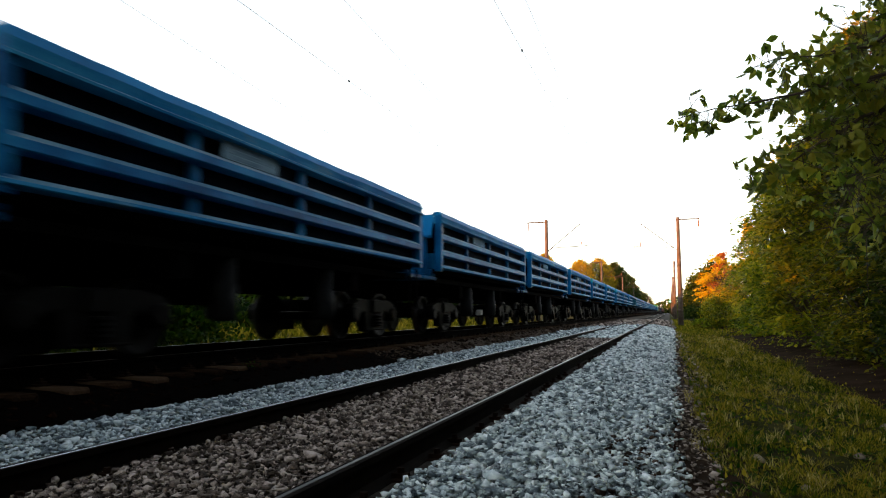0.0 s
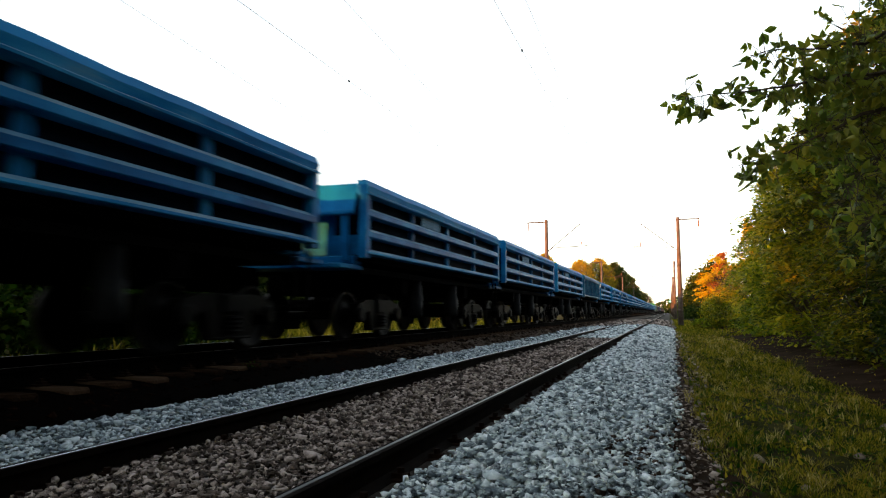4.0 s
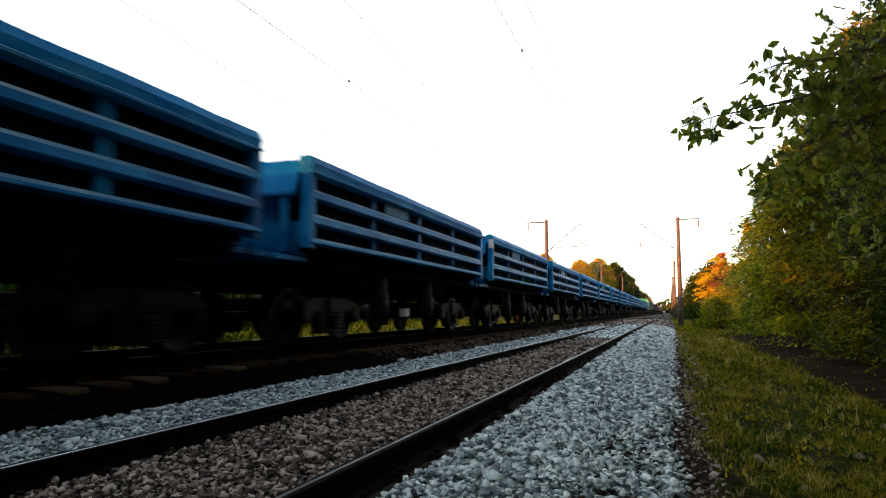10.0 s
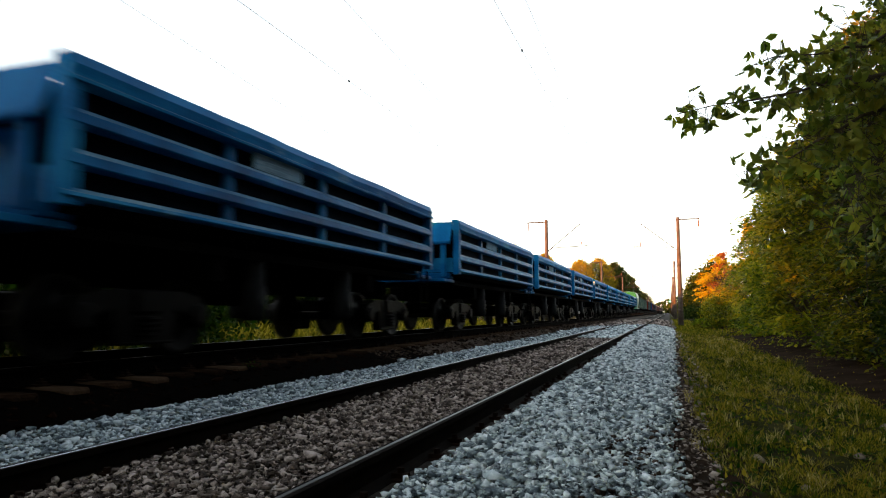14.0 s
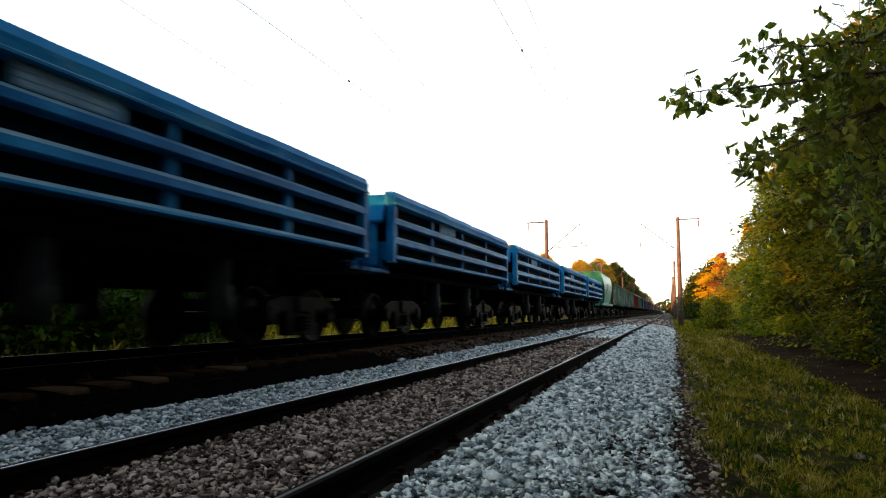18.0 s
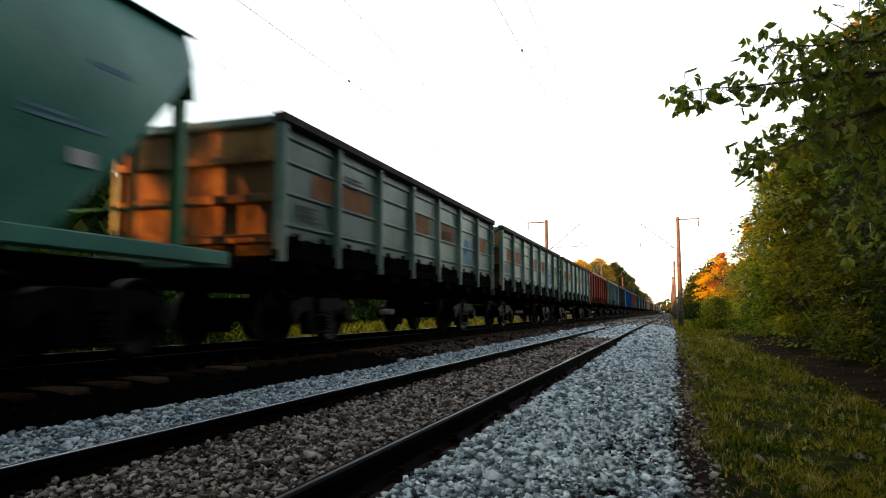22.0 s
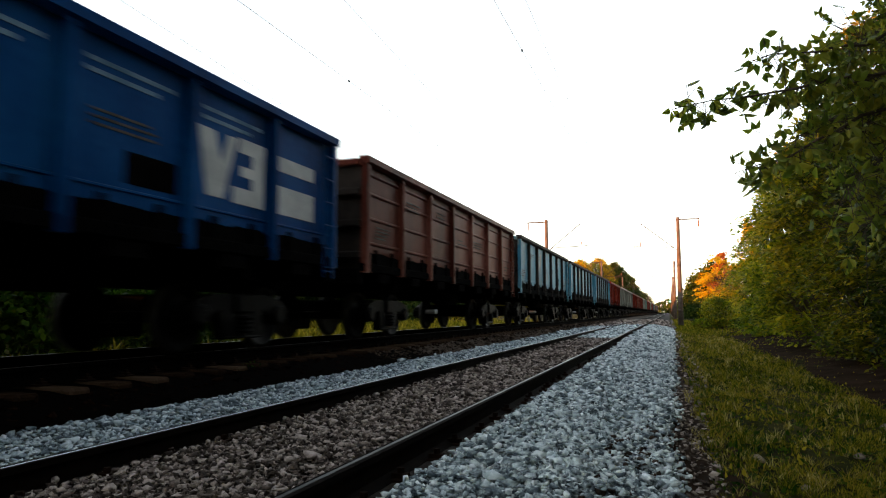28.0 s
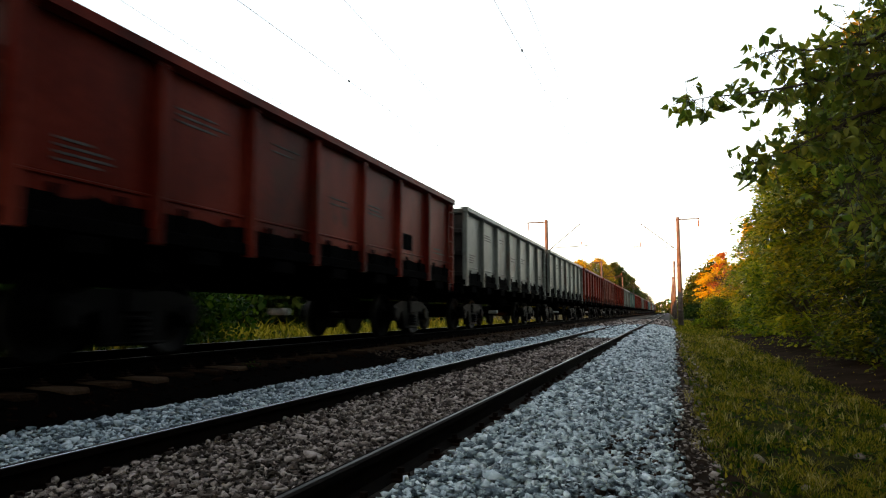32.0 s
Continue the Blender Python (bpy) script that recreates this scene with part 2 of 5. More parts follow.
PAINT_SLATE = wagon_paint("slate_teal_wagon_paint", (0.006, 0.020, 0.023), (0.025, 0.056, 0.060), (0.075, 0.115, 0.115), 0.12)
RUSTY_END = material("rust_streaked_end_sheet", [(0.012, 0.009, 0.005), (0.06, 0.034, 0.013), (0.13, 0.085, 0.03)], 0.75, scale=1.6, fine=26, bump=0.3, spec=0.1, stretch=(1, 1, 0.5))
PAINT_PALE = wagon_paint("pale_blue_wagon_paint", (0.014, 0.078, 0.122), (0.046, 0.18, 0.255), (0.14, 0.28, 0.345), 0.10, (0.16, 0.16, 0.135), tint=(0.6, 0.85, 1.0))
PAINT_NAVY = wagon_paint("deep_blue_wagon_paint", (0.0005, 0.012, 0.050), (0.0012, 0.034, 0.125), (0.006, 0.065, 0.19), 0.02, tint=(0.1, 0.5, 1.0))
PAINT_STONE = wagon_paint("stone_grey_wagon_paint", (0.036, 0.041, 0.036), (0.098, 0.106, 0.09), (0.18, 0.19, 0.165), 0.14, (0.06, 0.04, 0.028))


# ---- mesh helpers ----
class Shape:
    """Collects boxes, bars and sheets for one mesh."""

    def __init__(self):
        self.v, self.f = [], []

    def add(self, verts, faces):
        k = len(self.v)
        self.v += [tuple(p) for p in verts]
        self.f += [tuple(k + i for i in f) for f in faces]
        return self

    def box(self, x0, x1, y0, y1, z0, z1, c=0.0):
        """A box, with its edges cut off by c."""
        if not c:
            v = [(x, y, z) for x in (x0, x1) for y in (y0, y1) for z in (z0, z1)]
            return self.add(v, [(0, 1, 3, 2), (4, 6, 7, 5), (0, 4, 5, 1), (2, 3, 7, 6), (0, 2, 6, 4), (1, 5, 7, 3)])
        bm = bmesh.new()
        bmesh.ops.create_cube(bm, size=1)
        for p in bm.verts:
            p.co = Vector(((x0 + x1) / 2 + p.co.x * (x1 - x0), (y0 + y1) / 2 + p.co.y * (y1 - y0), (z0 + z1) / 2 + p.co.z * (z1 - z0)))
        bmesh.ops.bevel(bm, geom=bm.edges[:], offset=c, segments=1, affect="EDGES")
        bm.verts.index_update()
        self.add([p.co.copy() for p in bm.verts], [[p.index for p in f.verts] for f in bm.faces])
        bm.free()
        return self

    def prism(self, outline, axis, a, b):
        """An outline of (u, v) drawn out from a to b along the axis x, y or z."""
        def place(u, v, w):
            return {"x": (w, u, v), "y": (u, w, v), "z": (u, v, w)}[axis]
        n = len(outline)
        v = [place(*p, a) for p in outline] + [place(*p, b) for p in outline]
        f = [tuple(range(n))[::-1], tuple(range(n, 2 * n))] + [(i, (i + 1) % n, n + (i + 1) % n, n + i) for i in range(n)]
        return self.add(v, f)

    def rod(self, a, b, r, r2=None, n=10):
        """A round bar from a to b, tapering from r to r2."""
        a, b = Vector(a), Vector(b)
        q = (b - a).to_track_quat("Z", "Y")
        r2 = r if r2 is None else r2
        v = [a + q @ Vector((r * math.cos(6.28319 * i / n), r * math.sin(6.28319 * i / n), 0)) for i in range(n)]
        v += [b + q @ Vector((r2 * math.cos(6.28319 * i / n), r2 * math.sin(6.28319 * i / n), 0)) for i in range(n)]
        f = [tuple(range(n))[::-1], tuple(range(n, 2 * n))] + [(i, (i + 1) % n, n + (i + 1) % n, n + i) for i in range(n)]
        return self.add(v, f)

    def lathe(self, centre, profile, n=24, axis="x"):
        """A body of revolution: profile of (along, radius)."""
        cx, cy, cz = centre
        v, k = [], len(profile)
        for i in range(n):
            c, s = math.cos(6.28319 * i / n), math.sin(6.28319 * i / n)
            for u, r in profile:
                v.append((cx + u, cy + r * c, cz + r * s) if axis == "x" else ((cx + r * c, cy + u, cz + r * s) if axis == "y" else (cx + r * c, cy + r * s, cz + u)))
        f = [(i * k + j, i * k + j + 1, ((i + 1) % n) * k + j + 1, ((i + 1) % n) * k + j) for i in range(n) for j in range(k - 1)]
        return self.add(v, f)

    def mesh(self, name, mat, smooth=False):
        me = bpy.data.meshes.new(name)
        me.from_pydata(self.v, [], self.f)
        me.materials.append(mat)
        bm = bmesh.new()
        bm.from_mesh(me)
        bmesh.ops.recalc_face_normals(bm, faces=bm.faces)
        bm.to_mesh(me)
        bm.free()
        if smooth:
            for p in me.polygons:
                p.use_smooth = True
        return me


def part(name, shape, mat, parent, label="", at=None, smooth=False):
    """One mesh object under a thing or a part; shape is a Shape or a ready mesh."""
    me = shape if isinstance(shape, bpy.types.Mesh) else shape.mesh(name, mat, smooth)
    ob = new(name, me)
    ob.parent = parent
    if at is not None:
        ob.matrix_basis = at
    if label:
        tagged(ob, label)
    return ob


def stuff(name, verts, faces, mat, label, category, kind="stuff", smooth=False, parent=None):
    """One joined mesh from arrays; faces all have the same number of corners."""
    verts, faces = np.asarray(verts, np.float32), np.asarray(faces, np.int32)
    me = bpy.data.meshes.new(name)
    me.vertices.add(len(verts))
    me.vertices.foreach_set("co", verts.ravel())
    k = faces.shape[1]
    me.loops.add(faces.size)
    me.loops.foreach_set("vertex_index", faces.ravel())
    me.polygons.add(len(faces))
    me.polygons.foreach_set("loop_start", np.arange(0, faces.size, k, dtype=np.int32))
    if smooth:
        me.polygons.foreach_set("use_smooth", np.ones(len(faces), bool))
    me.update(calc_edges=True)
    me.materials.append(mat)
    ob = new(name, me)
    ob.parent = parent
    if kind:
        tagged(ob, label, category, kind=kind)
    return ob


# ---- ground ----
PROFILE = [(-3000, -0.5), (-60, -0.45), (-16, -0.35), (-11, -0.3), (-9.3, -0.25), (-8.6, -0.05), (-5.75, -0.045), (-5.35, -0.095), (-4.85, -0.24), (-3.2, -0.24), (-1.4, -0.225), (-0.85, -0.245),
           (0.0, -0.42), (0.3, -0.47), (1.2, -0.53), (2.6, -0.64), (3.2, -0.74), (4.2, -0.66), (5.2, -0.42), (7.5, -0.2), (14, -0.1), (60, -0.3), (3000, -0.5)]
YS = [-3000, -200, -40, -10, 0, 3, 6, 9, 12, 15, 18, 22, 26, 30, 36, 44, 55, 70, 100, 160, 300, 700, 3000]


def ground_z(x):
    return np.interp(x, [p[0] for p in PROFILE], [p[1] for p in PROFILE])


def sheet(name, x0, x1, y0, y1, lift, nx, ny, mat, label, category, rough=0.0):
    """A bed that follows the ground's cross-section, lifted above it, with an uneven top."""
    xs, ys = np.linspace(x0, x1, nx), np.linspace(y0, y1, ny)
    verts = [(x, y, float(ground_z(x)) + lift + rough * noise.noise((x * 2.2, y * 2.2, 3))) for y in ys for x in xs]
    faces = [(j * nx + i, j * nx + i + 1, (j + 1) * nx + i + 1, (j + 1) * nx + i) for j in range(ny - 1) for i in range(nx - 1)]
    return stuff(name, verts, faces, mat, label, category, kind="structure", smooth=True)


def build_ground():
    xs = [p[0] for p in PROFILE]
    fine = sorted(set(xs + [0.15, 0.6, 0.9, 1.6, 2.0, 2.3, 2.9, 3.6, 3.9, 4.6, 6.0]))
    verts = []
    for y in YS:
        for x in fine:
            bump = 0.05 * noise.noise((x * 0.9, y * 0.35, 1)) if x > 0.4 and abs(y) < 200 else 0
            verts.append((x, y, float(ground_z(x)) + bump))
    n = len(fine)
    faces = [(j * n + i, j * n + i + 1, (j + 1) * n + i + 1, (j + 1) * n + i) for j in range(len(YS) - 1) for i in range(n - 1)]
    stuff("ground", verts, faces, TURF, "dry trampled turf sloping away beside the railway", "ground", kind="structure", smooth=True)
    sheet("far_slope_soil", -5.62, -4.72, 14, 200, 0.066, 6, 90, SLOPE_STONE, "dirt-brown slope of the far track", "soil", 0.008)
    sheet("soil_strip", -0.05, 0.55, 1, 60, 0.006, 5, 60, SOIL, "bare brown soil along the foot of the ballast", "soil", 0.01)
    sheet("footpath", 2.9, 5.3, 4, 66, 0.03, 12, 60, SOIL, "bare brown earth path along the shrubs", "path", 0.06)


build_ground()
bed_a = sheet("ballast_bed", -4.9, -0.02, -620, 900, 0.05, 18, 160, BED_OLD, "ballast bed of the empty near track", "ballast bed", 0.01)
bed_b = sheet("ballast_bed_far", -8.7, -4.8, -620, 900, 0.056, 14, 160, BED_OILY_SHADED, "oily ballast bed under the train, darkened for its shade", "ballast bed", 0.01)

ICO = (1 + 5 ** 0.5) / 2
ICO_V = np.array([(-1, ICO, 0), (1, ICO, 0), (-1, -ICO, 0), (1, -ICO, 0), (0, -1, ICO), (0, 1, ICO), (0, -1, -ICO), (0, 1, -ICO), (ICO, 0, -1), (ICO, 0, 1), (-ICO, 0, -1), (-ICO, 0, 1)]) / 1.9
ICO_F = np.array([(0, 11, 5), (0, 5, 1), (0, 1, 7), (0, 7, 10), (0, 10, 11), (1, 5, 9), (5, 11, 4), (11, 10, 2), (10, 7, 6), (7, 1, 8),
                  (3, 9, 4), (3, 4, 2), (3, 2, 6), (3, 6, 8), (3, 8, 9), (4, 9, 5), (2, 4, 11), (6, 2, 10), (8, 6, 7), (9, 8, 1)])
BOX_V = np.array([(x, y, z) for x in (-1, 1) for y in (-1, 1) for z in (-1, 1)], float) * 0.68
BOX_F = np.array([(0, 1, 3), (0, 3, 2), (4, 6, 7), (4, 7, 5), (0, 4, 5), (0, 5, 1), (2, 3, 7), (2, 7, 6), (0, 2, 6), (0, 6, 4), (1, 5, 7), (1, 7, 3)])


def random_turns(rng, n):
    q = rng.normal(size=(n, 4))
    q /= np.linalg.norm(q, axis=1)[:, None]
    w, x, y, z = q.T
    return np.stack([np.stack([1 - 2 * (y * y + z * z), 2 * (x * y - z * w), 2 * (x * z + y * w)], -1),
                     np.stack([2 * (x * y + z * w), 1 - 2 * (x * x + z * z), 2 * (y * z - x * w)], -1),
                     np.stack([2 * (x * z - y * w), 2 * (y * z + x * w), 1 - 2 * (x * x + y * y)], -1)], -2)


def stones(name, areas, lift, mat, label, seed, parent=None, keep=None):
    """Angular crushed stones over (x0, x1, y0, y1, per square metre, size, rounder) areas."""
    rng = np.random.default_rng(seed)
    vs, fs, k = [], [], 0
    for x0, x1, y0, y1, density, size, fine in areas:
        n = int((x1 - x0) * (y1 - y0) * density)
        base, tri = (ICO_V, ICO_F) if fine else (BOX_V, BOX_F)
        x, y = rng.uniform(x0, x1, n), rng.uniform(y0, y1, n)
        if keep is not None:
            ok = keep(x, y, rng)
            x, y = x[ok], y[ok]
            n = len(x)
        s = size * rng.lognormal(0, 0.28, n) / 2
        v = (base[None] + rng.normal(0, 0.32, (n, len(base), 3))) * rng.uniform(0.42, 1.3, (n, 1, 3))
        v = np.einsum("nij,nkj->nki", random_turns(rng, n), v) * s[:, None, None] * np.array([1.15, 1.15, 0.7])
        z = ground_z(x) + lift + rng.uniform(-1.3, 1.0, n) * s
        v += np.stack([x, y, z], 1)[:, None]
        vs.append(v.reshape(-1, 3))
        fs.append((tri[None] + (np.arange(n) * len(base))[:, None, None] + k).reshape(-1, 3))
        k += n * len(base)
    return stuff(name, np.concatenate(vs), np.concatenate(fs), mat, label, "ballast", parent=parent)


def shoulder(x, y, rng):
    """The ragged foot of the fresh ballast."""
    edge = -0.04 + 0.16 * np.clip((y - 3) / 30, 0, 1) + 0.04 * np.sin(y * 1.7) + rng.normal(0, 0.05, len(x))
    return x < edge


stones("fresh_ballast_shoulder", [(-1.36, 0.3, 2.2, 7, 2000, 0.034, False), (-1.36, 0.3, 7, 12, 1150, 0.039, False), (-1.38, 0.3, 12, 20, 700, 0.047, False), (-1.42, 0.4, 20, 50, 300, 0.07, False)], 0.085, BALLAST_NEW,
       "fresh pale blue-grey crushed granite ballast beside the rail", 11, keep=shoulder)
stones("fresh_ballast_strip", [(-4.75, -3.27, 3, 9, 1300, 0.035, False), (-4.75, -3.27, 9, 15, 750, 0.043, False), (-4.75, -3.27, 15, 26, 400, 0.056, False), (-4.75, -3.27, 26, 44, 190, 0.09, False)], 0.075, BALLAST_STRIP,
       "fresh pale grey crushed granite ballast between the two tracks", 12, keep=lambda x, y, rng: x > -4.72 + 0.06 * np.sin(y * 1.3) + rng.normal(0, 0.05, len(x)))
stones("old_ballast", [(-3.1, -1.62, 2.0, 6.5, 2000, 0.03, False), (-3.1, -1.62, 6.5, 12, 950, 0.038, False), (-3.1, -1.62, 12, 24, 480, 0.049, False), (-3.1, -1.62, 48, 80, 50, 0.14, False), (-4.75, -3.27, 44, 80, 50, 0.14, False), (-1.42, -0.1, 50, 80, 50, 0.14, False)], 0.085, BALLAST_OLD,
       "brownish grey weathered ballast between the near rails", 13)
stones("fresh_ballast_between_rails", [(-3.1, -1.62, 24, 48, 230, 0.085, False)], 0.085, BALLAST_NEW, "fresh pale ballast between the near rails further off", 16)
stones("brown_gravel_edge", [(-0.06, 0.36, 1.5, 12, 420, 0.03, False), (0.1, 0.6, 12, 50, 60, 0.06, False)], 0.012, BALLAST_OLD, "small brown gravel at the foot of the ballast", 17)
stones("oily_ballast_slope", [(-5.5, -4.7, 3, 14, 620, 0.045, False), (-5.5, -4.7, 14, 22, 240, 0.07, False)], 0.02, BALLAST_OILY_SHADED, "oily reddish ballast slope of the far track, darkened for the train's shade", 14)

stones("brown_ballast_slope", [(-5.6, -4.7, 12, 20, 260, 0.05, False), (-5.6, -4.7, 20, 34, 220, 0.07, False), (-5.6, -4.7, 34, 75, 110, 0.10, False)], 0.04, SLOPE_STONE, "brown weathered ballast slope of the far track", 15)

stones("dirty_shoulder_stones", [(-0.5, -0.02, 2.3, 6.5, 200, 0.036, False)], 0.095, SLOPE_STONE, "brown soiled stones at the edge of the fresh ballast", 18, keep=lambda x, y, rng: np.sin(x * 7 + y * 1.9) * np.sin(y * 2.7) > 0.1)
stones("ballast_behind", [(-1.36, 0.0, -8, 2.2, 420, 0.055, False), (-4.75, -3.27, -8, 3, 360, 0.055, False)], 0.085, BALLAST_NEW, "fresh pale ballast alongside the near track", 19)
stones("old_ballast_behind", [(-3.1, -1.62, -8, 2.0, 420, 0.055, False)], 0.085, BALLAST_OLD, "weathered ballast between the near rails", 20)

# ---- tracks ----
def rail(x, top, name_label, shine, web):
    outline = [(-0.075, -0.18), (0.075, -0.18), (0.075, -0.17), (0.012, -0.145), (0.009, -0.05), (0.037, -0.038), (0.037, -0.004), (0.030, 0.0), (-0.030, 0.0), (-0.037, -0.004), (-0.037, -0.038), (-0.009, -0.05), (-0.012, -0.145), (-0.075, -0.17)]
    ob = tagged(new("rail", Shape().prism(outline, "y", -620, 900).mesh("rail", web)), name_label, "rail", "rails", "structure")
    ob.matrix_basis = pose(x, 0, top - 0.003)
    part("running_surface", Shape().prism([(-shine[1], 0.0), (shine[1], 0.0), (shine[1] - 0.002, 0.003), (-shine[1] + 0.002, 0.003)], "y", -620, 900), shine[0], ob, "polished steel running surface")


for side in (-1, 1):
    rail(TRACK_A + side * 0.7975, 0.0, "rusty rail with a polished running surface on weathered ballast", (RAIL_DULL, 0.011) if side > 0 else (RAIL_SHINE, 0.020), RAIL_SIDE)
    rail(TRACK_B + side * 0.7975, RAIL_B, "dark rail carrying the freight train", (RAIL_TOP, 0.02) if side > 0 else (RAIL_SHINE, 0.02), RAIL_SHADED)

SLEEPER_MESH = Shape().box(-1.42, 1.42, -0.12, 0.12, -0.18, 0, 0.025).mesh("sleeper", SLEEPER)
FASTEN_MESH = Shape().box(-0.16, 0.16, -0.075, 0.075, 0, 0.018, 0.004).rod((0.105, 0, 0.0), (0.105, 0, 0.075), 0.022, n=6).rod((-0.105, 0, 0.0), (-0.105, 0, 0.075), 0.022, n=6).box(0.06, 0.15, -0.03, 0.03, 0.02, 0.045).box(-0.15, -0.06, -0.03, 0.03, 0.02, 0.045).mesh("fastener", FASTENER)
sleeper_rng = random.Random(5)
for bed, centre, top, first, count in ((bed_b, TRACK_B, RAIL_B - 0.192, 0.35, 115), (bed_a, TRACK_A, -0.185, 0.4, 80)):
    for i in range(count):
        y = first + 0.543 * i
        s = part("sleeper", SLEEPER_MESH, None, bed, at=pose(centre + sleeper_rng.uniform(-0.05, 0.05), y, top, sleeper_rng.uniform(-1, 1), 0, sleeper_rng.uniform(-1, 1)))
        for side in (-1, 1):
            if i < 60:
                part("fastener", FASTEN_MESH, None, s, at=pose(side * 0.7975, 0, 0.0))


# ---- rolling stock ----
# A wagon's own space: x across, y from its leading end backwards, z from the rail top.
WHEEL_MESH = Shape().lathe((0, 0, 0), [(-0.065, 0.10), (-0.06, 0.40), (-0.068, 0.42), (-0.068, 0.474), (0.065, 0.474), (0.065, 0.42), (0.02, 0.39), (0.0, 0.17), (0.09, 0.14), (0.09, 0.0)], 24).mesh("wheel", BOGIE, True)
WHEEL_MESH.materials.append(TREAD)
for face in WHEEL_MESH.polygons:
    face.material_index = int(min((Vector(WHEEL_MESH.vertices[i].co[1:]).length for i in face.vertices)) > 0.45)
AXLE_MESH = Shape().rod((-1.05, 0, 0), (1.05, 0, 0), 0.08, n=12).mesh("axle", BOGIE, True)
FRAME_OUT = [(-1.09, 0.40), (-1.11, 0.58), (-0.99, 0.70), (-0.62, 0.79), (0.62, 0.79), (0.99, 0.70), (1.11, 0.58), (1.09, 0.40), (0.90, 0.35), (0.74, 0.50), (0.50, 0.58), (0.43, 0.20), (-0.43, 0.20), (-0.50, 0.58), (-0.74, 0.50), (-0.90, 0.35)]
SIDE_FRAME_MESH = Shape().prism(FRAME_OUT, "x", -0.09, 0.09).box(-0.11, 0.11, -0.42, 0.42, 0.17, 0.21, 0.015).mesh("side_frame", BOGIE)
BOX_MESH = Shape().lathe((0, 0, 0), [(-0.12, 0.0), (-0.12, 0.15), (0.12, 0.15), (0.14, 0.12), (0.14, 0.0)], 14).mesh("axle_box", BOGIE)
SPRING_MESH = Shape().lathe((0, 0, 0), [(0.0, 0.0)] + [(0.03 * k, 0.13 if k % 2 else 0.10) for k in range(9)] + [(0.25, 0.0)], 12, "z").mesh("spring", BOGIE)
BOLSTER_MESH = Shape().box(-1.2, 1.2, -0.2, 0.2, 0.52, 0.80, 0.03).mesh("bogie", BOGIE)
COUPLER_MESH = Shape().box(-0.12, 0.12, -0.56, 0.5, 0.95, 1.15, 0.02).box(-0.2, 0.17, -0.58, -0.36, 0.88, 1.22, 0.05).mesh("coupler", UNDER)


def bogie(wagon, y):
    b = part("bogie", BOLSTER_MESH, None, wagon, at=pose(0, y, 0))
    for dy in (-0.925, 0.925):
        part("axle", AXLE_MESH, None, b, at=pose(0, dy, 0.475))
        for side in (-1, 1):
            part("wheel", WHEEL_MESH, None, b, at=pose(side * 0.79, dy, 0.475, 0, 0, 0 if side > 0 else 180))
            part("axle_box", BOX_MESH, None, b, at=pose(side * 1.06, dy, 0.5, 0, 0, 0 if side > 0 else 180))
    for side in (-1, 1):
        part("side_frame", SIDE_FRAME_MESH, None, b, at=pose(side * 1.06, 0, 0))
        part("spring", SPRING_MESH, None, b, at=pose(side * 1.16, 0, 0.25))


DUMP_LONG = 10.32


def lighten_tops(ob, ribbed):
    """Puts dust and sky light into the colour of a side member's upward faces."""
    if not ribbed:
        ob.data.materials.append(BLUE_PALE)
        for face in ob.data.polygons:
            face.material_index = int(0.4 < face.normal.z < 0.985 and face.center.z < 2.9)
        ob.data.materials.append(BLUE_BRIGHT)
        # the rim's chamfer is painted a brighter blue for the sky light on it
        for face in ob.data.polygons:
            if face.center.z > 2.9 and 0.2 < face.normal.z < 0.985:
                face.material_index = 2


def stencil(wagon, x, y0, y1, z0, z1, mat):
    """A pale painted panel with bars of lettering that cannot be read."""
    p = part("stencil_panel", Shape().box(x - 0.004, x + 0.004, y0, y1, z0, z1), mat, wagon, "scuffed blue panel with faded bars of lettering")
    return p


def bars(wagon, x, y, z, widths, height, mat, label, step=0.14):
    for i, w in enumerate(widths):
        part("lettering", Shape().box(x - 0.003, x + 0.003, y, y + w, z - i * step - height, z - i * step), mat, wagon, label)


def dented_rim(o, n, seed):
    """The top rim of a tub, pushed out of line here and there by loading."""
    section = [(1.36, 3.025), (1.54, 3.025), (1.605, 2.905), (1.585, 2.80), (1.63, 2.775), (1.625, 2.745), (1.41, 2.735), (1.36, 2.78)]
    count, k, v, f = 33, len(section), [], []
    for i in range(count):
        y = n * i / (count - 1)
        ease = math.sin(math.pi * i / (count - 1)) ** 0.5
        dx = 0.025 * ease * noise.noise((y * 0.55, seed, 1.7)) + 0.02 * ease * noise.noise((y * 1.9, seed, 4.1))
        dz = 0.018 * ease * noise.noise((y * 0.6, seed, 8.3)) + 0.015 * ease * noise.noise((y * 2.3, seed, 2.9))
        v += [(o * (x + (dx if x > 1.5 else 0)), y, z + (dz if z > 2.9 else dz * 0.4)) for x, z in section]
    for i in range(count - 1):
        f += [(i * k + j, i * k + (j + 1) % k, (i + 1) * k + (j + 1) % k, (i + 1) * k + j) for j in range(k)]
    f += [tuple(range(k)), tuple(range((count - 1) * k, count * k))[::-1]]
    if o < 0:
        f = [q[::-1] for q in f]
    return Shape().add(v, f)


